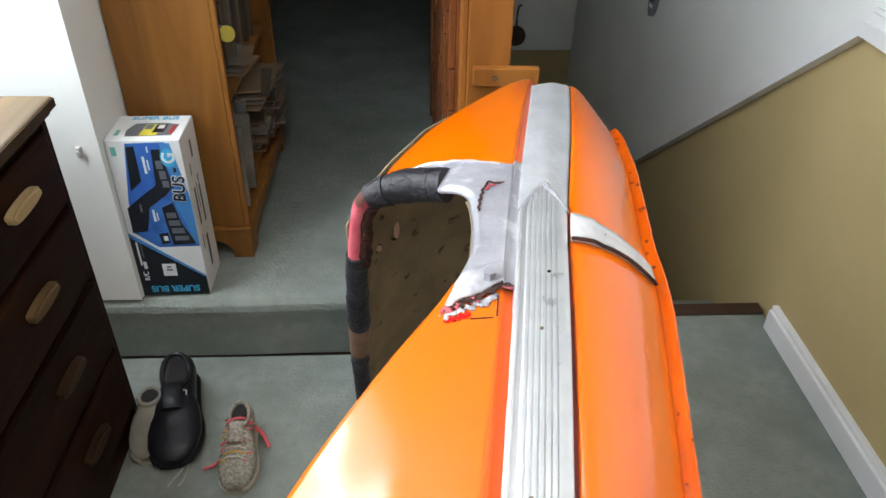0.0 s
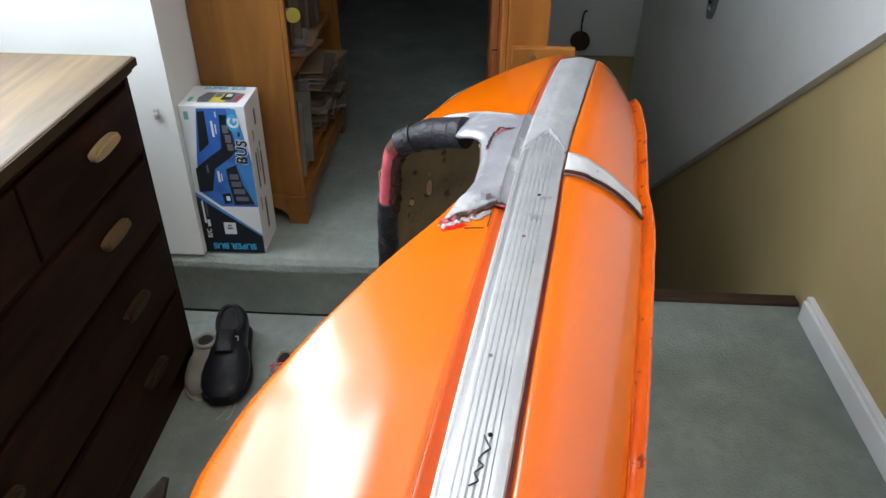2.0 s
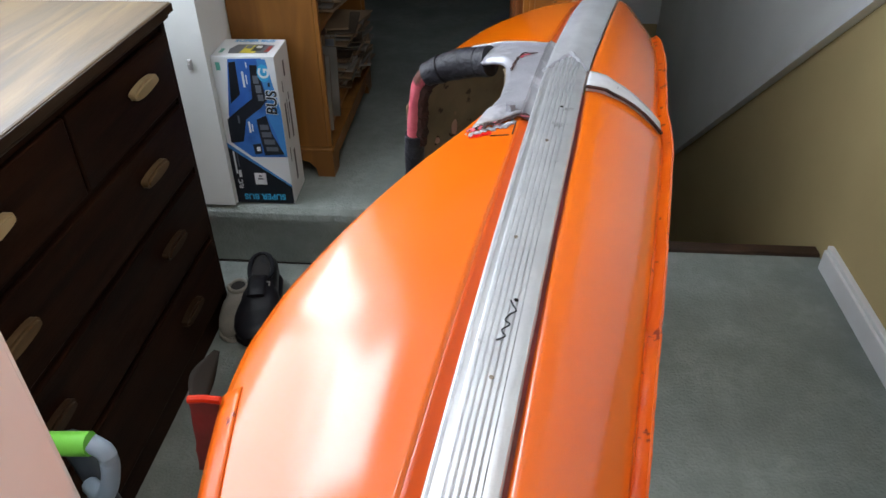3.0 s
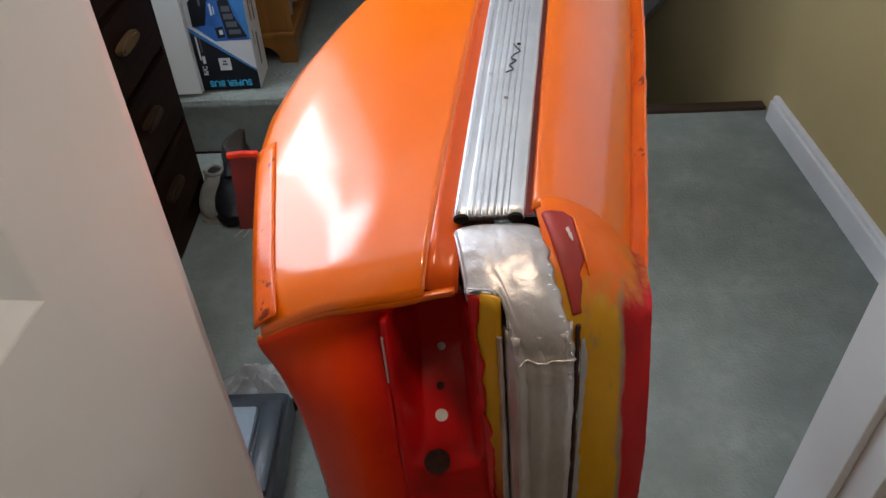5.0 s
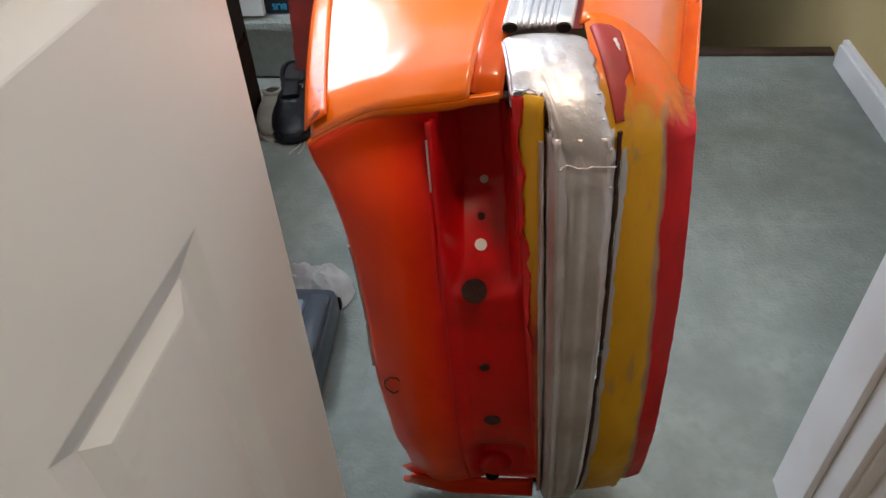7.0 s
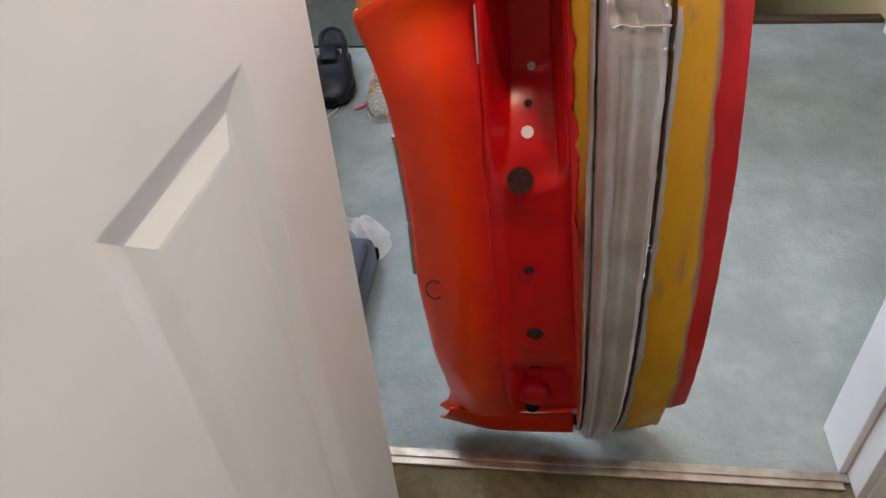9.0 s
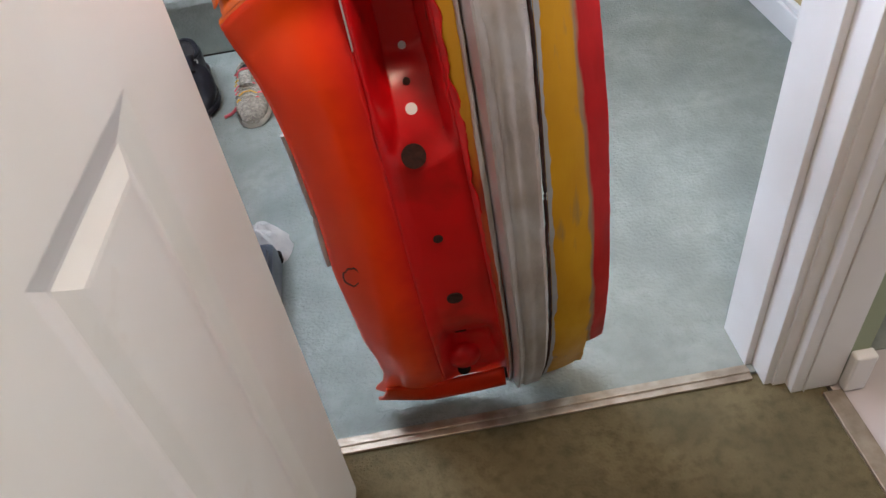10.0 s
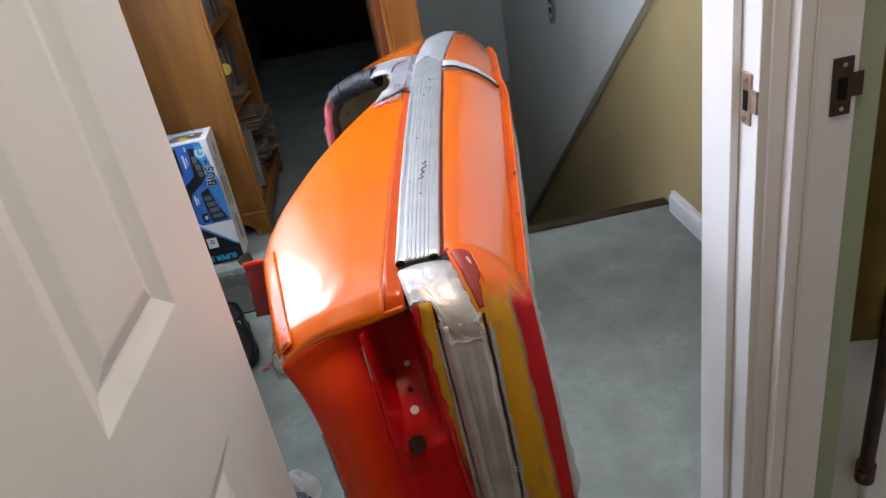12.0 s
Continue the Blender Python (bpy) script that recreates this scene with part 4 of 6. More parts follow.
def rim_run(a, b, grow=1.0, seed=0.0):
    pts = [(q[0] + ragged(q[1], 40, 0.0015), q[1], q[2]) for q in RIM[a:b]]
    return tube(pts, lambda t: grow * rim_radius(a + t * (b - a)) * (1 + 0.07 * noise.noise((t * 9, seed, 0)) + 0.05 * noise.noise((t * 31, seed, 4))), 16)


for nm, a, b, mat, lab in (("taped_rim", 0, 13, TAPE, "black taped arch rim"), ("bare_rim", 12, 26, PINK, "pink rusty bare arch rim"), ("taped_rim", 25, 42, TAPE, "black taped arch rim"),
                           ("brown_taped_rim", 41, 51, TAPE_BROWN, "brown tape patch"), ("taped_rim", 50, 72, TAPE, "black taped arch rim")):
    part(nm, rim_run(a, b, 0.72 if mat is PINK else 1.0, a * 1.7), mat, PANEL, lab, smooth=True)
for k, grow in ((2, 1.02), (5, 1.03), (9, 1.06), (28, 1.04), (34, 1.05), (39, 1.06), (52, 1.06), (60, 1.05)):
    part("tape_wrap", rim_run(k, k + 4, grow, k * 2.3), TAPE, PANEL, smooth=True)
rust_line = [(q[0] + 0.012 + ragged(q[1], 90, 0.007), q[1], q[2] - 0.008) for q in RIM[12:27]]
part("rust_edge", tube(rust_line, lambda t: 0.012 + 0.004 * noise.noise((t * 11, 0, 7)), 8), RUST, PANEL, "flaking rust inside the bare rim")
# lighter lip between the rim and the front skin
part("arch_lip", tube([(x, lip_y(x) - 0.004, left_z(x, lip_y(x)) + 0.001) for x in np.linspace(0.305, 0.462, 30)], lambda t: 0.005 + 0.0012 * noise.noise((t * 9, 0, 3)), 8), SILVER, PANEL, "silver lip of the arch", smooth=True)


def housing_y(x, z):
    return soft(lambda q: knots(q, (0.225, 1.410), (0.26, 1.505), (0.305, 1.568), (0.40, 1.655), (0.50, 1.710)), x, 0.015) + 0.22 * (0.655 - z)


def housing(u, v):
    """The inner wheel housing: a curved wall standing behind the arch opening."""
    x = 0.230 + 0.250 * u
    top = knots(x, (0.23, 0.765), (0.30, 0.815), (0.36, 0.85), (0.48, 0.87))
    z = top + (0.10 - top) * v
    return (x, housing_y(x, z) + 0.004 * noise.noise((x * 14, z * 14, 2.0)), z)


part("wheel_housing", sheet(housing, 40, 60), BROWN, PANEL, "dull brown rusty inner wheel housing", smooth=True, solid=0.004)
for x, z, rx, rz, mat in ((0.305, 0.651, 0.0070, 0.019, PINK_PALE), (0.273, 0.637, 0.0055, 0.007, PINK_PALE), (0.307, 0.684, 0.0028, 0.005, CARD_BROWN), (0.415, 0.725, 0.008, 0.017, HOLE)):
    bm = bmesh.new()
    disc(bm, pose(x, housing_y(x, z), z, 90, 0, 40 if x < 0.4 else 30), rx, 0.016, 16, rz)
    part("corrosion_hole", bm, mat, PANEL, "hole rusted through the housing")
    if mat is PINK_PALE:
        ring = [(x + 1.25 * rx * math.cos(a), housing_y(x, z) - 0.005 + 0.8 * rx * math.cos(a), z + 1.15 * rz * math.sin(a) + ragged(a, 3, 0.002)) for a in np.linspace(0, 2 * math.pi, 20)]
        part("rust_ring", tube(ring, 0.0022, 6), RUST, PANEL, "rust round the hole")
bm = bmesh.new()
disc(bm, Matrix.Translation((0.4195, 1.056, left_z(0.4195, 1.056) + 0.011)), 0.0072, 0.010, 6)
part("bolt", bm, SILVER_ROUGH, PANEL, "painted bolt head on the arch frame")

# ---- the rear face ----


def rear_y(z):
    return soft(lambda q: knots(q, (-0.1, 0.59), (0.0, 0.525), (0.05, 0.496), (0.1, 0.468), (0.15, 0.442), (0.2, 0.419), (0.28, 0.393), (0.37, 0.375), (0.48, 0.367), (0.6, 0.367), (0.7, 0.371), (0.8, 0.385), (0.9, 0.40)), z, 0.03)


def edge(x, slope):
    """An upright line of the rear face, x at z 0.785 and its lean."""
    return lambda z: x + slope * (0.785 - z)


RED_L, RED_R, CHAN_L, CHAN_R = edge(0.288, 0.045), edge(0.367, 0.080), edge(0.389, 0.050), edge(0.449, 0.035)
PRIME_L, PRIME_R, RIM_R = edge(0.453, 0.034), edge(0.487, 0.072), edge(0.521, 0.058)


def rear_sheet(xs, z0, z1, depth, nz=50, nx=10, bottom=None, top=None):
    """A stretch of the rear face between two upright lines, depth(w, z) behind the face's own line."""
    def at(u, v):
        lo = bottom(v) if bottom else z0
        hi = top(v) if top else z1
        z = hi + (lo - hi) * u
        a, b = (q(z) for q in xs)
        return (a + (b - a) * v, rear_y(z) + depth(v, z), z)
    return sheet(at, nz, nx)


def edge_left(z):
    return soft(lambda q: knots(q, (0.0, 0.196), (0.06, 0.203), (0.11, 0.222), (0.17, 0.232), (0.24, 0.231), (0.30, 0.224), (0.365, 0.222), (0.45, 0.216), (0.54, 0.217), (0.62, 0.213), (0.68, 0.206), (0.737, 0.194), (0.775, 0.183), (0.80, 0.178)), z, 0.012)


def corner_skin(u, v):
    x_top = 0.182 + (0.302 - 0.182) * v
    z_top = left_z(x_top, front_y(x_top)) - 0.016
    z = z_top + (0.045 + 0.012 * v - z_top) * u
    a, b = edge_left(z), RED_L(z)
    x = a + (b - a) * v
    y = rear_y(z) + 0.010 + 0.018 * (1 - v) ** 3 - 0.008 * math.sin(v * math.pi)
    k = max(0.0, 1 - u / 0.10) ** 2
    y += 0.020 * math.exp(-((u - 0.05) / (0.03 + 0.02 * v)) ** 2) * min(1.0, 0.1 + 1.4 * v)
    return (x + (x_top - x) * k, y + (front_y(x_top) + 0.001 + 0.010 * v - y) * k, z)


part("rear_corner_skin", sheet(corner_skin, 90, 20), CORNER_PAINT, PANEL, "orange-red skin of the rear corner", smooth=True, solid=0.004)


def lip(u, v):
    """The curled bottom edge, from under the recess out and down to the floor side."""
    z = 0.125 - 0.02 * math.sin(u * math.pi) + (0.036 + 0.012 * u - 0.125) * v
    x = (edge_left(z) + 0.002) + (RED_R(0.1) - 0.012 - edge_left(z)) * u
    return (x, rear_y(z) + 0.008 - 0.024 * math.sin(min(1.0, v * 1.15) * math.pi) * (0.35 + 0.65 * min(1.0, u * 2.5)), z)


part("bottom_lip", sheet(lip, 26, 12), ORANGE_RED, PANEL, "bright curled orange lip", smooth=True, solid=0.004)


def ease(t):
    t = min(1.0, max(0.0, t))
    return t * t * (3 - 2 * t)


def recess(v, z):
    """Depth of the lamp recess: a rounded pocket above, nearly flush below, with soft sides."""
    foot = 0.596 + 0.020 * (2 * v - 1) ** 2
    pocket = 0.078 * max(0.0, min(1.0, (z - foot) / 0.090)) ** 1.1 if z > foot else 0.0
    low = 0.03 * math.exp(-((z - 0.24) / 0.05) ** 2)
    x = RED_L(z) + (RED_R(z) - RED_L(z)) * v
    dome = 0.010 * math.exp(-(((x - 0.334) / 0.034) ** 2 + ((z - 0.648) / 0.032) ** 2) ** 2)
    return 0.010 + 0.006 * ease(v / 0.2) + (pocket + low) * ease(v / 0.28) * ease((1 - v) / 0.18) - dome


part("lamp_recess", rear_sheet((RED_L, RED_R), 0.10, 0.798, recess, 150, 36), RED, PANEL, "dark red tail lamp recess with a pressed dome and bolt holes", smooth=True, solid=0.004)


def roof(u, v):
    x = 0.296 + 0.094 * u
    y0 = front_y(x) + 0.001
    return (x, y0 + 0.006 + (0.50 - y0) * v, left_z(x, front_y(x)) - 0.019 + 0.004 * v)


# Roof coloured dark red for the shade beneath the fold.
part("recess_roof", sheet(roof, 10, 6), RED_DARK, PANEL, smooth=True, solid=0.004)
part("recess_edge", tube([(RED_L(z) + 0.001, rear_y(z) + 0.004, z) for z in np.linspace(0.785, 0.735, 8)], 0.0009, 6), SILVER, PANEL, "pale bare edge of the recess", smooth=True)
# The two white discs paint in the brightness showing through their holes.
for z, x, r, mat in ((0.689, 0.337, 0.0042, CARD_WHITE), (0.644, 0.335, 0.0062, CARD_WHITE), (0.606, 0.329, 0.0130, DARK), (0.493, 0.340, 0.0055, DARK), (0.384, 0.349, 0.0100, DARK), (0.262, 0.352, 0.008, DARK), (0.664, 0.335, 0.004, DARK)):
    bm = bmesh.new()
    w = (x - RED_L(z)) / (RED_R(z) - RED_L(z))
    y = rear_y(z) + recess(w, z) - (0.003 if r > 0.012 else 0.001)
    slope = (rear_y(z + 0.01) + recess(w, z + 0.01) - rear_y(z - 0.01) - recess(w, z - 0.01)) / 0.02
    disc(bm, Matrix.Translation((x, y, z)) @ Matrix.Rotation(math.pi / 2 - math.atan(slope), 4, "X"), r, 0.0098, 20)
    part("bolt_hole", bm, HOLE if mat is DARK else mat, PANEL, "bolt hole through the recess")
part("weld_seam", tube([(RED_L(0.62) + 0.006 + 0.068 * t, rear_y(0.624) + recess(0.4, 0.624) - 0.002, 0.630 - 0.010 * math.sin(t * math.pi) + ragged(t, 14, 0.003)) for t in np.linspace(0.1, 0.95, 26)], 0.0013, 6), RUST, PANEL, "rusty seam across the recess")
bm = bmesh.new()
made = bmesh.ops.create_uvsphere(bm, u_segments=24, v_segments=14, radius=1.0)["verts"]
bmesh.ops.transform(bm, matrix=Matrix.Translation((0.352, rear_y(0.185) + 0.030, 0.185)) @ Matrix.Rotation(radians(24), 4, "X") @ Matrix.Diagonal((0.027, 0.022, 0.034, 1)), verts=made)
part("lower_boss", bm, RED, PANEL, "rounded red boss at the foot of the recess", smooth=True)
bm = bmesh.new()
disc(bm, Matrix.Translation((0.350, rear_y(0.16) + 0.012, 0.158)) @ Matrix.Rotation(radians(70), 4, "X"), 0.010, 0.010, 14)
part("bolt_hole", bm, DARK, PANEL, "bolt hole through the recess")
part("primer_edge", rear_sheet((RED_R, CHAN_L), 0.05, 0.828, lambda v, z: 0.010 - 0.014 * v, 60, 4), YELLOW_RED, PANEL, "yellow primer along the lamp recess", smooth=True, solid=0.004)


def column(v, z):
    return -0.004 - 0.018 * min(1.0, 7 * v, 7 * (1 - v)) ** 0.5 - 0.004 * math.exp(-((v - 0.16) / 0.05) ** 2) + 0.004 * math.exp(-((v - 0.30) / 0.06) ** 2) + 0.0022 / (1 + math.exp(-(v - 0.55) * 60)) + 0.004 * min(1.0, max(0.0, (z - 0.755) / 0.035)) + 0.0008 * noise.noise((v * 5, z * 22, 3.0))


part("red_smear", rear_sheet((lambda z: RED_R(z) - 0.003, lambda z: RED_R(z) + max(-0.002, 0.005 + ragged(z, 16, 0.008) + ragged(z, 70, 0.0025))), 0.10, 0.825, lambda v, z: 0.0065 - 0.005 * v, 130, 4), RED, PANEL, "red paint smeared over the primer", smooth=True, solid=0.0012)
part("bumper_channel", rear_sheet((CHAN_L, lambda z: CHAN_R(z) + ragged(z, 35, 0.0025) * (1 if z > 0.6 else 0.3)), 0.048, 0.80, column, 90, 22), SILVER, PANEL, "silver-painted vertical channel with flaking edges", smooth=True, solid=0.005)


def corner_block(u, v):
    # from the strip's end forwards and down, running out into the channel
    down = 1 / (1 + math.exp(-(v - 0.42) * 22))
    turn = min(1.0, u / 0.7)
    tail = max(0.0, (u - 0.7) / 0.3) * down
    a = turn * (0.50 + 0.50 * down) * math.pi / 2
    y = 0.447 - 0.0825 * math.sin(a) ** 1.15
    z = 0.853 - 0.066 * (1 - math.cos(a)) ** 0.85 - 0.055 * tail
    x0 = 0.353 + 0.008 * turn
    x1 = 0.425 + 0.022 * turn ** 1.4 + ragged(u, 14, 0.0035) * (1 - tail)
    x = x0 + (x1 - x0) * v
    round_off = 0.006 * (2 * v - 1) ** 4
    y += round_off * math.sin(a)
    if tail > 0:
        w = min(1.0, max(0.0, (x - CHAN_L(z)) / (CHAN_R(z) - CHAN_L(z))))
        ease = min(1.0, tail * 2.5)
        y += (rear_y(z) + column(w, z) - 0.0015 + 0.005 * tail ** 3 - y) * ease
    return (x, y, z - round_off * math.cos(a) + 0.0008 * noise.noise((u * 9, v * 7, 4.0)))


part("corner_block", sheet(corner_block, 40, 26), SILVER, PANEL, "silver-painted corner joining strip and channel", smooth=True, solid=0.003)
def block_side(u, v):
    q = corner_block(u, 0.0)
    return (q[0] + 0.001, q[1] + 0.004 * v, q[2] - 0.001 - 0.014 * v)


brink = [corner_block(u, 0.955) for u in np.linspace(0.05, 0.95, 40)]
tagged(part("flaked_paint", crumbs([(q[0], q[1] - 0.001, q[2]) for q in brink], 26, 0.0012, 21, 0, True), SILVER, PANEL, "flaked clumps of silver paint"), kind="stuff")
rim = [(CHAN_R(z) - 0.006, rear_y(z) + column(0.97, z), z) for z in np.linspace(0.775, 0.60, 30)]
tagged(part("flaked_paint", crumbs(rim, 14, 0.0011, 23, 0, True), SILVER, PANEL, "flaked clumps of silver paint"), kind="stuff")
part("block_side", sheet(block_side, 14, 3), SILVER, PANEL, smooth=True, solid=0.002)
part("weld_bead", tube([(CHAN_L(0.776) + 0.012 + 0.046 * t, rear_y(0.776) + column(0.2 + 0.7 * t, 0.776) - 0.0022, 0.776 + ragged(t, 9, 0.0015)) for t in np.linspace(0, 1, 24)], lambda t: 0.0009 + 0.0006 * noise.noise((t * 12, 0, 2)), 8), SILVER, PANEL, "painted weld bead across the channel", smooth=True)
# Fillers added to close see-through gaps, dark like the shade inside them.
part("inner_bracket", boxes((0.362, 0.440, 0.402, 0.410, 0.74, 0.822), bevel=0.002), RED_DARK, PANEL, "dark red filler added behind the corner gap")
part("inner_plate", boxes((0.405, 0.456, 0.428, 0.488, 0.790, 0.828), bevel=0.002), RED_DARK, PANEL, "dark red filler added under the corner gap")
part("channel_lip", tube([(CHAN_L(z) - 0.0030 + ragged(z, 30, 0.0006), rear_y(z) - 0.0075, z) for z in np.linspace(0.792, 0.06, 90)], 0.0021, 6, squash=1.6), SILVER, PANEL, "narrow silver-painted lip beside the channel", smooth=True)
part("channel_gap", tube([(CHAN_R(z) + 0.0015 + ragged(z, 40, 0.0010), rear_y(z) - 0.006, z) for z in np.linspace(0.80, 0.055, 120)], 0.0022, 6), RUST, PANEL, "dark rusty gap beside the channel")


def side_depth(w, z=0.0):
    """How far the rear face falls back between the channel (w 0) and the outer rim (w 1)."""
    return -0.005 + 0.018 * w * w + 0.022 * w * min(1.0, max(0.0, (z - 0.62) / 0.16))


WING_TOP = 0.775


def wing(lo, hi, z0, bottom=None):
    """The rear face outside the channel, between two uprights given as shares of its width."""
    def at(u, v):
        zb = bottom(v) if bottom else z0
        z = WING_TOP + (zb - WING_TOP) * u
        a, b = PRIME_L(z), RIM_R(z)
        w = lo(z) + (hi(z) - lo(z)) * v
        return (a + (b - a) * w + (ragged(z, 60, 0.0007) if hi(z) > 0.99 and v > 0.9 else 0.0), rear_y(z) + side_depth(w, z) - (0.02 * max(0, 0.3 - z) if w > 0.7 else 0.0), z)
    return sheet(at, 80, 10)


def seam(z):
    return (PRIME_R(z) - PRIME_L(z)) / (RIM_R(z) - PRIME_L(z))


part("primer_panel", wing(lambda z: 0.0, seam, 0.05, lambda v: 0.045 + 0.045 * v * v), WING_PAINT, PANEL, "stained yellow primer panel", smooth=True)
part("rear_flange", wing(seam, lambda z: 1.0, 0.205), WING_PAINT, PANEL, "chipped red rear flange", smooth=True)
part("primer_border", rear_sheet((edge(0.4535, 0.034), lambda z: 0.4580 + 0.034 * (0.785 - z) + ragged(z, 14, 0.003) + ragged(z, 60, 0.002)), 0.05, 0.785, lambda v, z: side_depth(0.06 * v, z) - 0.0009, 90, 2), GREY_PAINT, PANEL, "grey bare edge of the primer", smooth=True)


def shoulder(u, v):
    """Beside the corner block: the upper skin turning down into the rear face."""
    a, end = u * radians(81), radians(81)
    z0 = right_z(0.485, max(0.0, min(1.0, 0.025 + 1.05 * v))) - 0.0015 - 0.004 * max(0.0, 1 - max(0.0, v) / 0.07) ** 2
    left = strip_x(0.485, 1) + 0.0045
    x0, x1 = left + (0.4533 - left) * u, right_x(0.485) - 0.004 + (RIM_R(WING_TOP) - right_x(0.485) + 0.004) * u
    yb = rear_y(WING_TOP) + side_depth(v, WING_TOP)
    return (x0 + (x1 - x0) * v, 0.479 + (yb - 0.479) * math.sin(a) / math.sin(end), z0 + (WING_TOP - z0) * (1 - math.cos(a)) / (1 - math.cos(end)))


part("shoulder", sheet(lambda u, v: shoulder(u, v - 0.22 * u * (1 - v)), 30, 24), WING_PAINT, PANEL, "orange paint brushed over yellow primer", smooth=True)


def bare_patch(u, v):
    """A sunken patch without top coat beside the corner block, narrowing downwards."""
    uu = 0.14 + 0.64 * u
    reach = knots(u, (0, 0.20), (0.06, 0.255), (0.5, 0.24), (0.65, 0.17), (1.0, 0.09)) + 0.03 * ragged(u, 7, 1.0)
    return tuple(Vector(shoulder(uu, reach * v)) + Vector((0, -0.0008, 0.0008)))


part("bare_patch", sheet(bare_patch, 40, 8), RED_BARE, PANEL, "red primer patch", smooth=True, solid=0.0008)
part("patch_rim", tube([tuple(Vector(shoulder(0.22 + 0.34 * t, 0.268)) + Vector((0, -0.001, 0.001))) for t in np.linspace(-0.1, 1, 24)], lambda t: 0.0008 + 0.0010 * math.sin(t * math.pi), 8), ORANGE, PANEL, "raised paint rim of the bare patch", smooth=True)
part("bare_fleck", on_surface_fleck(shoulder, 0.30, 0.175), PALE_PAINT, PANEL, "pale chip in the red patch")

# worn edge of the inner sheet, standing behind the outer flange down to the carpet


def inner_upright(u, v):
    z = 0.755 - 0.53 * u
    return (RIM_R(z) + 0.003 + 0.030 * u + 0.020 * v + ragged(z, 34, 0.005) * v, 0.515 + 0.05 * v + 0.05 * u, z)


part("inner_upright", sheet(inner_upright, 60, 4), RAG, PANEL, "frayed grey-white inner edge", smooth=True, solid=0.004)
# Unseen prop added under the panel, dark so it sinks into the shade.
part("inner_brace", boxes((0.41, 0.52, 0.530, 0.545, 0.0, 0.12), (0.41, 0.52, 0.50, 0.53, 0.10, 0.12), bevel=0.002), DARK, PANEL, "dark unseen prop added to rest the panel on the carpet")

# folded strip along the lower edge, and the torn bracket under it


def edge_strip(u, v):
    y = 0.40 + (0.625 - 0.40) * u
    x = left_x(y)
    q = x + 0.017 - 0.022 * v
    return (q, y, left_z(max(q, x), y) + 0.0018 - 0.006 * max(0.0, v - 0.75) * 4)


part("edge_strip", sheet(edge_strip, 24, 4), ORANGE_CHIPPED, PANEL, "folded edge strip in thick brushed paint", smooth=True, solid=0.0015)
def bracket(u, v):
    """A torn plate standing below the edge."""
    x = 0.124 + 0.028 * u - 0.003 * v * (1 - u)
    return (x + ragged(v, 4, 0.002) * (1 - u), 0.613 - 0.012 * v, 0.822 - 0.085 * v)


part("bracket", sheet(bracket, 6, 10), RED_DARK, PANEL, "torn red bracket below the edge", solid=0.003)
part("bracket_rim", tube([(0.123, 0.612, 0.823), (0.138, 0.613, 0.824), (0.154, 0.613, 0.823)], 0.004, 8), ORANGE_RED, PANEL, smooth=True)


def hook(u, v):
    a = smooth_path([(0.123, 0.614, 0.822), (0.108, 0.655, 0.815), (0.113, 0.702, 0.802)], 11)
    b = smooth_path([(0.140, 0.615, 0.822), (0.131, 0.655, 0.806), (0.119, 0.702, 0.800)], 11)
    k = round(u * 10)
    return tuple(Vector(a[k]).lerp(Vector(b[k]), v))


part("bracket_hook", sheet(hook, 10, 4), DARK, PANEL, "dark torn flap of the bracket", smooth=True, solid=0.002)
part("paint_blister", tube([(0.236 + 0.010 * math.cos(a), rear_y(0.462 + 0.014 * math.sin(a)) + 0.0050, 0.462 + 0.014 * math.sin(a) + ragged(a, 2, 0.003)) for a in np.linspace(0.3, 5.2, 24)], 0.0010, 5), RUST, PANEL, "cracked blister in the corner paint")
# inner sheet seen behind the corner skin
part("inner_sheet", rear_sheet((lambda z: edge_left(z) - 0.006, lambda z: edge_left(z) + 0.06), 0.44, 0.70, lambda v, z: 0.045 + 0.06 * v, 30, 5), RED, PANEL, smooth=True, solid=0.003)
part("inner_rim", tube([(edge_left(z) - 0.009, rear_y(z) + 0.044, z) for z in np.linspace(0.64, 0.45, 24)], 0.003, 6), RAG, PANEL, "pale inner edge")


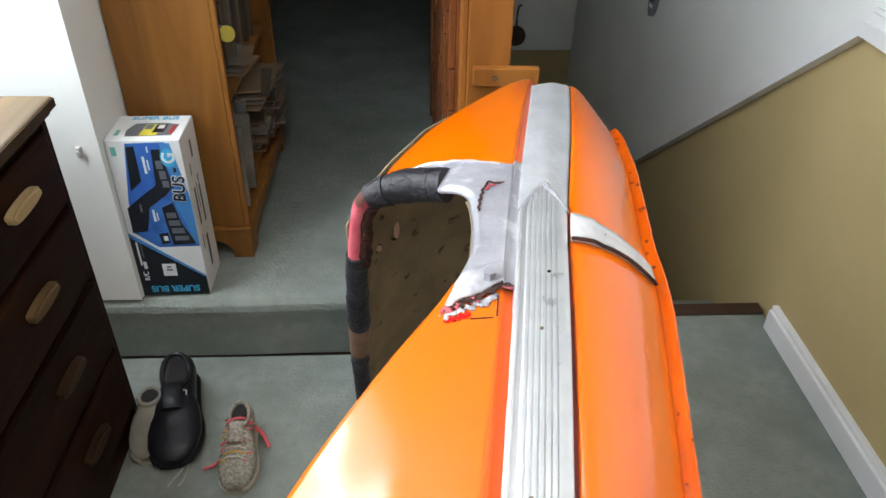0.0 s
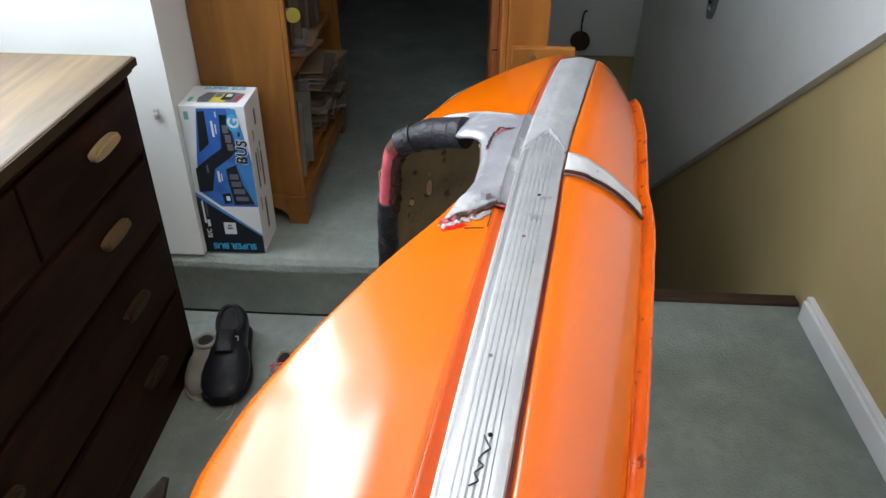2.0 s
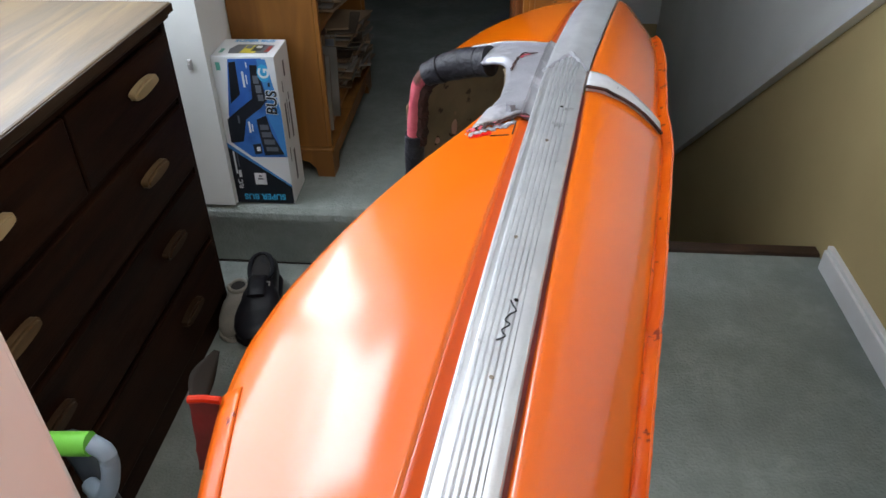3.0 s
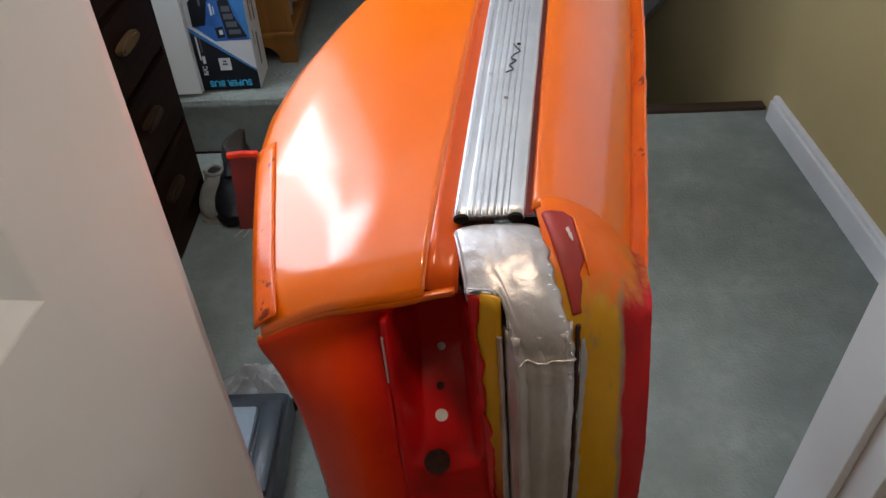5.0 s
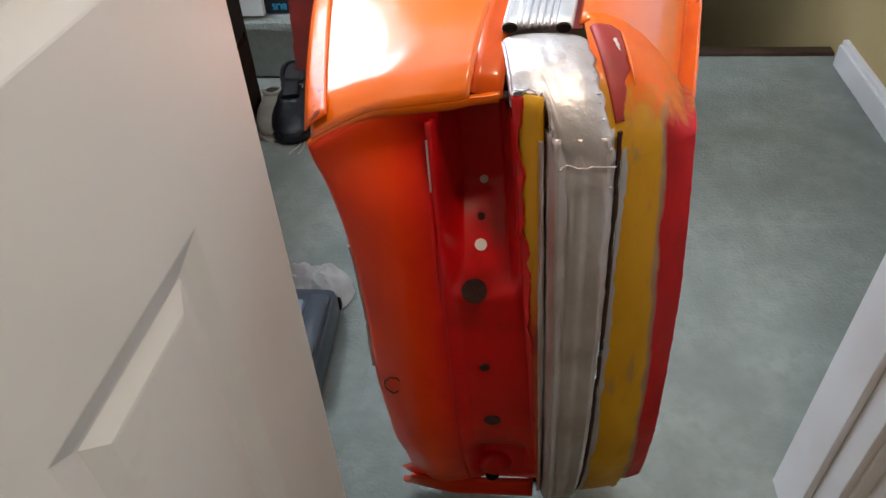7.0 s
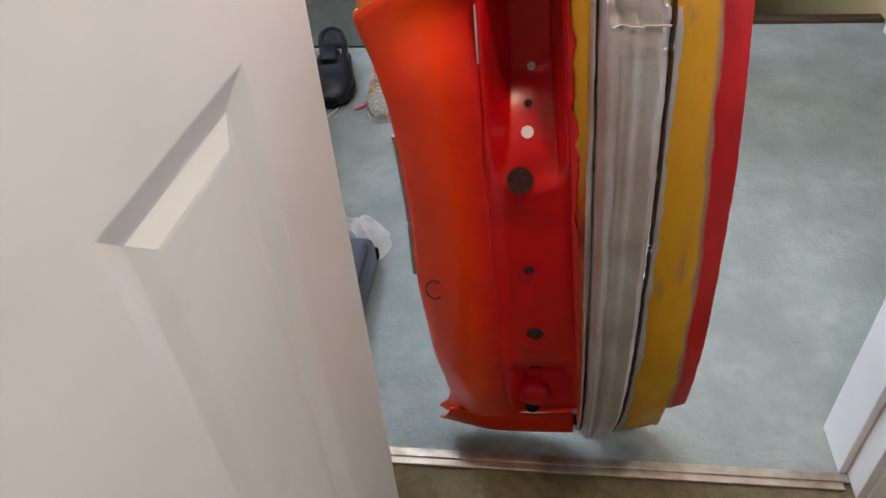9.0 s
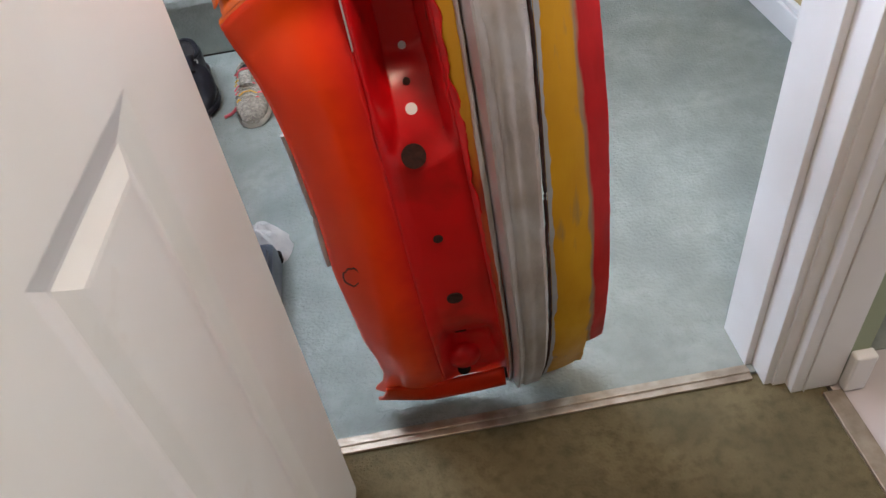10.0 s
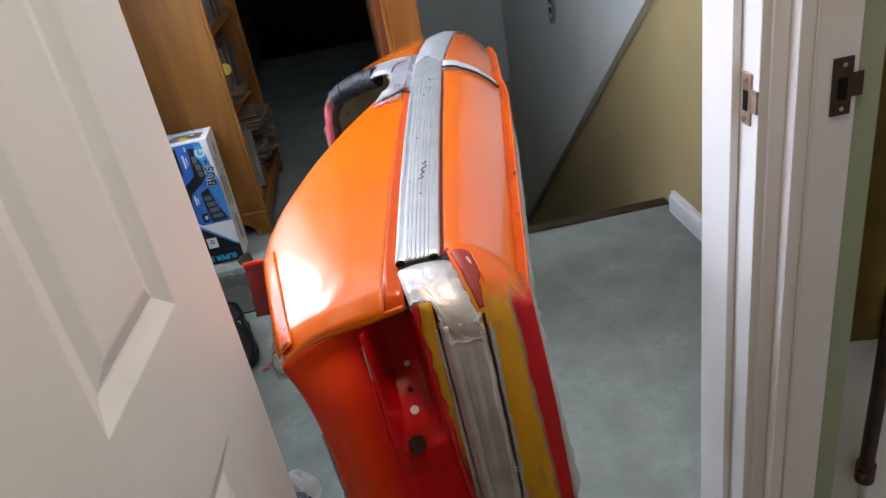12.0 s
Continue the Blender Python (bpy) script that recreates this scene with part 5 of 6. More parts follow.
# ---- chest of drawers ----
def chest_of_drawers():
    c = thing("chest_of_drawers", (-0.56, 1.16, 0), "dark wooden chest of drawers with a worn pale oak top", "chest of drawers")
    x0, x1, y0, y1 = -0.80, -0.335, 0.625, 1.688
    part("body", boxes((x0, x1, y0, y0 + 0.02, 0.0, 0.836), (x0, x1, y1 - 0.02, y1, 0.0, 0.836), (x0, x0 + 0.01, y0 + 0.02, y1 - 0.02, 0.02, 0.836), (x0, x1 - 0.012, y0 + 0.02, y1 - 0.02, 0.03, 0.07), bevel=0.002), DARK_WOOD, c)
    part("plinth", boxes((x1 - 0.03, x1 - 0.008, y0 + 0.02, y1 - 0.02, 0.0, 0.075)), DARK_WOOD, c)
    part("carcase_front", boxes(*[(x1 - 0.02, x1 - 0.004, y0 + 0.02, y1 - 0.02, z - 0.007, z + 0.007) for z in (0.272, 0.468, 0.648, 0.818)]), DARK_WOOD, c)
    part("top", boxes((x0 - 0.005, x1 + 0.022, y0 - 0.012, y1 + 0.008, 0.842, 0.864), bevel=0.005), TOP_WOOD, c, "worn pale oak top")
    part("top_moulding", boxes((x0, x1 + 0.012, y0 - 0.006, y1 + 0.004, 0.829, 0.838), bevel=0.003), BROWN_WOOD, c)
    part("top_bead", boxes((x0, x1 + 0.015, y0 - 0.008, y1 + 0.005, 0.838, 0.842), bevel=0.001), PALE_WOOD, c)
    part("top_edging", boxes((x1 + 0.021, x1 + 0.0245, y0 - 0.010, y1 + 0.006, 0.844, 0.861), bevel=0.001), BROWN_WOOD, c, "brown stained edge of the top")
    mid = 1.235

    def drawer(ya, yb, za, zb, grips):
        d = part("drawer", boxes((x1 - 0.018, x1 + 0.006, ya + 0.004, yb - 0.004, za + 0.009, zb - 0.009), bevel=0.004), DARK_WOOD, c)
        for g in grips:
            zc = za + (zb - za) * 0.60
            outline = [(0.054 * math.cos(a) * (1.0 if abs(math.cos(a)) < 0.96 else 0.985), 0.0145 * math.copysign(abs(math.sin(a)) ** 0.6, math.sin(a))) for a in [2 * math.pi * k / 28 for k in range(28)]]
            bm = prism(outline, 0.022, pose(x1 + 0.006, g, zc, 90, 0, 90))
            bmesh.ops.bevel(bm, geom=[e for e in bm.edges if e.calc_face_angle(0) > 0.9], offset=0.005, segments=2, affect="EDGES")
            # Rows lower down get darker wood in place of falling light.
            tone, words = (PALE_WOOD, "pale oak bar handle") if za > 0.6 else (HALF_SHADED_WOOD, "pale oak bar handle, colour dimmed for half shade") if za > 0.45 else (BROWN_WOOD, "pale oak bar handle, colour darkened for shade")
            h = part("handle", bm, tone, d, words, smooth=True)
            part("finger_groove", boxes((x1 + 0.0065, x1 + 0.02, g - 0.035, g + 0.035, zc - 0.016, zc - 0.014)), DARK, h)

    drawer(mid, y1 - 0.02, 0.648, 0.818, (1.50,))
    drawer(y0 + 0.02, mid, 0.648, 0.818, (0.965,))
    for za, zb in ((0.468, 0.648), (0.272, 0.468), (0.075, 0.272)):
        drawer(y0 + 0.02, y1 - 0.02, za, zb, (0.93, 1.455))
    return c


chest_of_drawers()


clip = thing("cable_clip", (-0.400, 1.905, 0.639), "small grey plastic cable clip on the white wall", "clip")
part("body", boxes((-0.405, -0.393, 1.905, 1.9145, 0.622, 0.650), bevel=0.003), RAG, clip)
part("strap", boxes((-0.403, -0.395, 1.902, 1.905, 0.632, 0.640), bevel=0.001), RAG, clip)


# ---- writing ----
def text_mesh(words, size, m, mat, name, parent, bold=0.0):
    cu = bpy.data.curves.new("words", "FONT")
    cu.body, cu.size, cu.align_x, cu.align_y, cu.offset, cu.extrude = words, size, "CENTER", "CENTER", bold, 0.0003
    tmp = bpy.data.objects.new("words", cu)
    scene.collection.objects.link(tmp)
    me = bpy.data.meshes.new_from_object(tmp.evaluated_get(bpy.context.evaluated_depsgraph_get()))
    bpy.data.objects.remove(tmp)
    bm = bmesh.new()
    bm.from_mesh(me)
    bmesh.ops.transform(bm, matrix=m, verts=bm.verts)
    return part(name, bm, mat, parent)


# ---- the toy box ----
def toy_box():
    t = thing("toy_box", (-0.27, 2.0, 0.206), "tall printed cardboard toy bus box, upside down, on the step", "box")
    W, D, HT = 0.168, 0.135, 0.443
    base = pose(-0.3535, 1.932, 0.2065, -0.6, 0, 1.2)

    def front(a, b, lift=0.0006):
        return Vector((a * W, -lift, b * HT))

    bm = boxes((0, W, 0, D, 0, HT), bevel=0.0015)
    bmesh.ops.transform(bm, matrix=base, verts=bm.verts)
    body = part("carton", bm, CARD_WHITE, t)

    def art(name, pts, mat, lift, where="front"):
        bm = bmesh.new()
        if where == "front":
            vs = [bm.verts.new((a * W, -lift, b * HT)) for a, b in pts]
        elif where == "top":
            vs = [bm.verts.new((a * W, b * D, HT + lift)) for a, b in pts]
        else:
            vs = [bm.verts.new((W + lift, a * D, b * HT)) for a, b in pts]
        bm.faces.new(vs)
        bmesh.ops.transform(bm, matrix=base, verts=bm.verts)
        return part(name, bm, mat, t)

    def bar(name, a, b, w, h, mat, lift, where="front", slant=0.0):
        art(name, [(a - w / 2, b - h / 2), (a + w / 2, b - h / 2 + slant), (a + w / 2, b + h / 2 + slant), (a - w / 2, b + h / 2)], mat, lift, where)

    art("printed_ground", [(0.004, 0.003), (0.996, 0.003), (0.996, 0.125), (0.004, 0.41)], INK_BLACK, 0.0006)
    art("printed_stripe", [(0.004, 0.41), (0.996, 0.125), (0.996, 0.140), (0.004, 0.44)], INK_LIGHT, 0.0007)
    art("printed_bus", [(0.27, 0.985), (0.80, 0.99), (0.93, 0.80), (0.995, 0.60), (0.995, 0.345), (0.40, 0.342), (0.10, 0.44), (0.13, 0.64)], INK_BLUE, 0.0008)
    art("printed_bus_side", [(0.72, 0.985), (0.86, 0.985), (0.995, 0.66), (0.995, 0.35), (0.93, 0.36), (0.86, 0.50), (0.76, 0.62), (0.80, 0.74)], INK_LIGHT, 0.0010)
    art("printed_window", [(0.275, 0.965), (0.385, 0.97), (0.375, 0.765), (0.20, 0.705)], INK_BLACK, 0.0012)
    art("printed_window", [(0.60, 0.95), (0.71, 0.95), (0.79, 0.73), (0.68, 0.68), (0.40, 0.60), (0.30, 0.45), (0.08, 0.44), (0.09, 0.60), (0.30, 0.665), (0.56, 0.74)], INK_BLACK, 0.0012)
    art("printed_window", [(0.57, 0.60), (0.74, 0.63), (0.80, 0.50), (0.95, 0.365), (0.62, 0.355), (0.58, 0.50)], INK_BLACK, 0.0012)
    for a, b, w, h in ((0.665, 0.86, 0.09, 0.05), (0.685, 0.80, 0.09, 0.05), (0.70, 0.745, 0.09, 0.04), (0.68, 0.55, 0.14, 0.035), (0.70, 0.50, 0.16, 0.035), (0.73, 0.45, 0.18, 0.035), (0.76, 0.40, 0.2, 0.03)):
        bar("printed_pane", a, b, w, h, INK_GREY, 0.0014)
    art("printed_lamp", [(0.44, 0.43), (0.58, 0.44), (0.58, 0.37), (0.46, 0.36)], INK_BLACK, 0.0012)
    bar("printed_pane", 0.53, 0.40, 0.06, 0.03, CARD_WHITE, 0.0014)
    for a, b, w, h in ((0.47, 0.86, 0.035, 0.10), (0.52, 0.86, 0.02, 0.06), (0.44, 0.55, 0.035, 0.075), (0.485, 0.545, 0.02, 0.05), (0.55, 0.95, 0.02, 0.035), (0.28, 0.60, 0.03, 0.05)):
        bar("printed_bar", a, b, w, h, CARD_WHITE if b != 0.60 else INK_GREY, 0.0014)
    bar("printed_bar", 0.10, 0.94, 0.07, 0.05, INK_GREEN, 0.0012)
    bar("printed_bar", 0.085, 0.30, 0.03, 0.16, CARD_WHITE, 0.0012)
    bar("printed_bar", 0.135, 0.22, 0.05, 0.05, CARD_WHITE, 0.0012)
    bar("printed_bar", 0.14, 0.32, 0.02, 0.10, INK_GREY, 0.0012)
    bar("price_label", 0.475, 0.185, 0.20, 0.085, CARD_WHITE, 0.0016)
    bar("printed_bar", 0.475, 0.185, 0.09, 0.012, INK_GREY, 0.0019)
    bar("printed_bar", 0.475, 0.205, 0.06, 0.012, INK_GREY, 0.0019)
    art("printed_badge", [(0.80 + 0.10 * math.cos(k / 8 * math.pi), 0.90 + 0.055 * math.sin(k / 8 * math.pi)) for k in range(16)], INK_CYAN, 0.0014)
    text_mesh("G", 0.040, base @ pose(0.815 * W, -0.0018, 0.90 * HT, 90, 0, 0) @ pose(0, 0, 0, 0, 0, 84), CARD_WHITE, "printed_word", t, 0.001)
    text_mesh("-", 0.040, base @ pose(0.845 * W, -0.0018, 0.83 * HT, 90, 0, 0) @ pose(0, 0, 0, 0, 0, 84), INK_BLACK, "printed_word", t, 0.001)
    flip = base @ pose(0.5 * W, -0.0014, 0.052 * HT, 90, 0, 0) @ pose(0, 0, 0, 0, 0, 180)
    text_mesh("SUPER BUS", 0.0255, flip, INK_CYAN, "printed_title", t, 0.0007)
    text_mesh("BUS", 0.040, base @ pose(0.875 * W, -0.0018, 0.715 * HT, 90, 0, 0) @ pose(0, 0, 0, 0, 0, 84), CARD_WHITE, "printed_word", t, 0.0026)
    text_mesh("BUS", 0.040, base @ pose(0.875 * W, -0.0024, 0.715 * HT, 90, 0, 0) @ pose(0, 0, 0, 0, 0, 84), INK_BLACK, "printed_word", t, 0.0008)
    text_mesh("R/C", 0.018, base @ pose(0.12 * W, -0.0014, 0.145 * HT, 90, 0, 0) @ pose(0, 0, 0, 0, 0, 90), CARD_WHITE, "printed_word", t, 0.0004)
    text_mesh("SUPER BUS", 0.023, base @ pose(0.53 * W, 0.87 * D, HT + 0.001), INK_CYAN, "printed_title", t, 0.0003)
    # the yellow bus on the top flap
    art("printed_top_bus", [(0.25, 0.15), (0.86, 0.18), (0.90, 0.62), (0.70, 0.68), (0.30, 0.66), (0.22, 0.40)], INK_GREY, 0.0008, "top")
    art("printed_top_bus", [(0.42, 0.18), (0.66, 0.18), (0.70, 0.62), (0.46, 0.62)], INK_YELLOW, 0.0011, "top")
    art("printed_top_bus", [(0.46, 0.42), (0.56, 0.42), (0.57, 0.60), (0.47, 0.60)], INK_GREY, 0.0014, "top")
    art("printed_top_bus", [(0.58, 0.28), (0.74, 0.30), (0.76, 0.62), (0.60, 0.60)], INK_BLACK, 0.0014, "top")
    art("printed_top_bus", [(0.80, 0.24), (0.87, 0.26), (0.88, 0.56), (0.82, 0.56)], INK_RED, 0.0014, "top")
    art("printed_top_bus", [(0.63, 0.44), (0.72, 0.44), (0.72, 0.58), (0.64, 0.58)], CARD_WHITE, 0.0017, "top")
    bar("printed_bar", 0.12, 0.30, 0.06, 0.22, INK_GREEN, 0.0011, "top")
    # brown side with dark printed bars
    art("side_print", [(0.006, 0.004), (0.994, 0.004), (0.994, 0.995), (0.006, 0.995)], CARD_WHITE, 0.0006, "side")
    for a, b, w, h in ((0.55, 0.87, 0.10, 0.10), (0.30, 0.78, 0.05, 0.07), (0.62, 0.68, 0.06, 0.05), (0.30, 0.55, 0.09, 0.24), (0.62, 0.52, 0.10, 0.24), (0.45, 0.60, 0.04, 0.16), (0.5, 0.22, 0.12, 0.22), (0.22, 0.33, 0.05, 0.10)):
        bar("printed_bar", a, b, w, h, INK_BLACK, 0.0010, "side")
    return t


toy_box()


# ---- bookcase and its contents ----
def bookcase():
    b = thing("bookcase", (-0.26, 2.5, 0.205), "varnished pine bookcase with bracket feet and crowded shelves", "bookcase")
    x0, x1, y0, y1, z1 = -0.354, -0.112, 2.106, 2.80, 1.62
    part("side_panel", boxes((x0, x1, y0, y0 + 0.022, 0.305, z1), bevel=0.003), PINE, b)
    part("side_panel", boxes((x0, x1, y1 - 0.022, y1, 0.305, z1), bevel=0.003), PINE, b)
    part("back_panel", boxes((x0, x0 + 0.008, y0 + 0.022, y1 - 0.022, 0.305, z1)), PINE, b)
    part("top_board", boxes((x0, x1 + 0.012, y0 - 0.012, y1 + 0.012, z1, z1 + 0.022), bevel=0.004), PINE, b)
    for z in (0.315, 0.62, 0.90, 1.18, 1.42):
        part("shelf", boxes((x0 + 0.008, x1 - 0.012, y0 + 0.022, y1 - 0.022, z, z + 0.018), bevel=0.002), PINE, b)
    part("face_frame", boxes((x1, x1 + 0.012, y0, y0 + 0.016, 0.305, z1), bevel=0.002), PINE, b)
    part("face_frame", boxes((x1, x1 + 0.012, y1 - 0.016, y1, 0.305, z1), bevel=0.002), PINE, b)
    part("base_moulding", boxes((x0, x1 + 0.018, y0 - 0.012, y1 + 0.012, 0.290, 0.305), bevel=0.004), PINE, b)
    part("base_board", boxes((x1 - 0.006, x1 + 0.012, y0 + 0.10, y1 - 0.10, 0.245, 0.290)), PINE, b)
    for ya, s in ((y0 - 0.006, 1), (y1 + 0.006, -1)):
        # bracket foot: a curved cut from the corner, on the end and on the front
        cut = [(0, 0), (0.052, 0), (0.056, 0.028), (0.075, 0.048), (0.11, 0.06), (x1 + 0.013 - x0, 0.062), (x1 + 0.013 - x0, 0.086), (0, 0.086)]
        part("bracket_foot", prism([(-a, c) for a, c in cut], 0.018, pose(x1 + 0.013, ya + (0.018 if s > 0 else 0), 0.2055, 90, 0, 0)), PINE, b)
        cut2 = [(0, 0), (0.05, 0), (0.054, 0.028), (0.07, 0.045), (0.10, 0.052), (0.10, 0.086), (0, 0.086)]
        part("bracket_foot", prism([(a * s, c) for a, c in cut2], 0.016, pose(x1 - 0.003, ya + s * 0.0185, 0.2055, 90, 0, 90)), PINE, b)
    return b


bookcase()
rng = random.Random(5)


def book(x, y, z, dx, dy, dz, mat, tilt=0.0, turn=0.0, name="book", label="worn book on a pine shelf", cat="book"):
    t = thing(name, (x, y, z), label, cat, "books and papers on the shelves")
    m = pose(x, y, z, tilt, 0, turn)
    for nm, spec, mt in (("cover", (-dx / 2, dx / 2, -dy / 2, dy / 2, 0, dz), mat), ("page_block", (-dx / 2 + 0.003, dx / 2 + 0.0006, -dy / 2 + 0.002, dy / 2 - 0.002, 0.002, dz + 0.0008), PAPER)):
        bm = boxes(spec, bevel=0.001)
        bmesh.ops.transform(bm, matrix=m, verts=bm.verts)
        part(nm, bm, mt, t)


def sheets(x, y, z, dx, dy, n, name, label):
    t = thing(name, (x, y, z), label, "papers", "books and papers on the shelves")
    h = 0.0
    for k in range(n):
        d = rng.uniform(0.003, 0.012)
        bm = boxes((-dx / 2, dx / 2, -dy / 2, dy / 2, 0, d * 0.85), bevel=0.0006)
        bmesh.ops.transform(bm, matrix=pose(x + rng.uniform(-0.012, 0.022), y + rng.uniform(-0.012, 0.012), z + h, rng.uniform(-2, 2), rng.uniform(-1, 4), rng.uniform(-12, 12)), verts=bm.verts)
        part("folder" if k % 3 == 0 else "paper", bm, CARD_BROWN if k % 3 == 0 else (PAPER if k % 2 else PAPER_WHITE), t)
        h += d


# bottom shelf: upright magazines, some leaning out
y = 2.145
while y < 2.42:
    w = rng.uniform(0.006, 0.018)
    book(-0.215 + rng.uniform(-0.02, 0.03), y, 0.334, 0.17, w, rng.uniform(0.18, 0.25), rng.choice((BOOK_DARK, PAPER_WHITE, INK_GREY, PAPER, BOOK_DARK)), rng.uniform(-9, -2))
    y += w + 0.006
for k in range(3):
    sheets(-0.215 + 0.012 * k, 2.52 + 0.10 * k, 0.334, 0.19, 0.10 + 0.03 * k, 14 + 4 * k, "paper_stack", "untidy stack of papers and brown folders on a shelf")
sheets(-0.195, 2.50, 0.52, 0.21, 0.20, 7, "paper_stack", "loose brown folders slipping off a shelf")
# middle shelves: dark books, a leaning row and loose papers
for z, ya, yb in ((0.638, 2.15, 2.74), (0.918, 2.15, 2.74), (1.198, 2.15, 2.74)):
    y = ya
    while y < yb:
        w = rng.uniform(0.012, 0.035)
        if rng.random() < 0.84:
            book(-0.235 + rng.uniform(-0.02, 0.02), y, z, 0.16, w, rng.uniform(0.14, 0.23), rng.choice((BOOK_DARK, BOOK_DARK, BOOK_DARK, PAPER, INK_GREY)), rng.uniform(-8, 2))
        y += w + 0.006
sheets(-0.17, 2.42, 0.64, 0.10, 0.16, 5, "paper_stack", "thin heap of magazines on a shelf")
roll = thing("paper_roll", (-0.14, 2.30, 0.76), "small pale roll lying on the shelf front", "roll")
part("sleeve", tube([(-0.155, 2.33, 0.765), (-0.120, 2.26, 0.785)], 0.019, 14), LACE_WHITE, roll, smooth=True)
part("cap", tube([(-0.120, 2.26, 0.785), (-0.117, 2.254, 0.787)], 0.0205, 14), INK_YELLOW, roll, smooth=True)


# ---- balustrade with the carved panel ----
def balustrade():
    b = thing("balustrade", (0.5, 2.3, 0.0), "varnished wooden balustrade with a mosaic of carved upright strips", "balustrade")
    part("newel_post", boxes((0.466, 0.562, 1.962, 2.05, 0.0, 1.03), bevel=0.004), RED_PINE, b)
    part("newel_fillet", boxes((0.452, 0.466, 1.968, 2.03, 0.2, 1.03), bevel=0.003), RED_PINE, b)
    part("gate_bar", boxes((0.478, 0.625, 1.940, 1.962, 0.776, 0.818), bevel=0.003), RED_PINE, b)
    bm = bmesh.new()
    disc(bm, pose(0.527, 1.9395, 0.797, 90, 0, 0), 0.006, 0.004, 14)
    part("screw", bm, CHROME, b, "brass screw")
    part("backing", boxes((0.446, 0.466, 2.03, 3.02, 0.24, 1.03)), CARVED, b)
    part("foot_post", boxes((0.424, 0.470, 3.02, 3.07, 0.205, 1.03), bevel=0.003), CARVED, b)
    part("bottom_rail", boxes((0.424, 0.470, 2.05, 3.02, 0.285, 0.305), bevel=0.002), CARVED, b)
    r = random.Random(11)
    y = 2.04
    while y < 3.01:
        w = r.uniform(0.026, 0.042)
        z = 0.306 - r.uniform(0, 0.08)
        while z < 1.02:
            h = r.uniform(0.07, 0.26)
            d = r.uniform(0.006, 0.020)
            za = max(z, 0.306)
            part("wood_strip", boxes((0.446 - d, 0.446, y + 0.0015, y + w - 0.0015, za, min(z + h, 1.025) - 0.003), bevel=0.0025), CARVED, b)
            z += h
        y += w
    return b


balustrade()

# things on the stairwell walls
pan = thing("hanging_pan", (1.03, 4.93, -0.1), "small dark round pan hanging from a wall hook", "pan")
bm = bmesh.new()
disc(bm, pose(1.03, 4.94, -0.14, 90, 0, 0), 0.062, 0.02, 24)
part("bowl", bm, IRON, pan)
part("handle", tube(smooth_path([(1.03, 4.935, -0.08), (1.03, 4.935, 0.0), (1.04, 4.935, 0.05), (1.055, 4.935, 0.05)], 14), 0.006, 8), IRON, pan)
hk = thing("wall_ornament", (1.39, 3.5, 0.5), "small grey patterned ornament hung on the white wall", "ornament")
part("plaque", prism([(0.045 * math.cos(a), 0.085 * math.sin(a) + 0.02 * math.cos(a)) for a in [2 * math.pi * k / 20 for k in range(20)]], 0.018, pose(1.3995, 3.52, 0.52, 90, 0, -90)), INK_GREY, hk)
for k in range(4):
    part("pattern_bar", boxes((1.378, 1.3815, 3.50 + 0.012 * (k % 2), 3.535 + 0.008 * (k % 2), 0.475 + 0.026 * k, 0.487 + 0.026 * k)), DARK if k % 2 else CARD_WHITE, hk)


# ---- shoes ----
def loft(sections, n=20):
    """A closed form through rings; each section: centre x, y, z, half width, half height, squareness."""
    bm = bmesh.new()
    rings = []
    for cx, cy, cz, w, h, sq in sections:
        ring = []
        for k in range(n):
            a = 2 * math.pi * k / n
            c, s = math.cos(a), math.sin(a)
            ring.append(bm.verts.new((cx + w * math.copysign(abs(c) ** sq, c), cy, cz + h * math.copysign(abs(s) ** sq, s))))
        rings.append(ring)
    for a, b in zip(rings, rings[1:]):
        for k in range(n):
            bm.faces.new((a[k], a[(k + 1) % n], b[(k + 1) % n], b[k]))
    bm.faces.new(rings[0][::-1])
    bm.faces.new(rings[-1])
    return bm


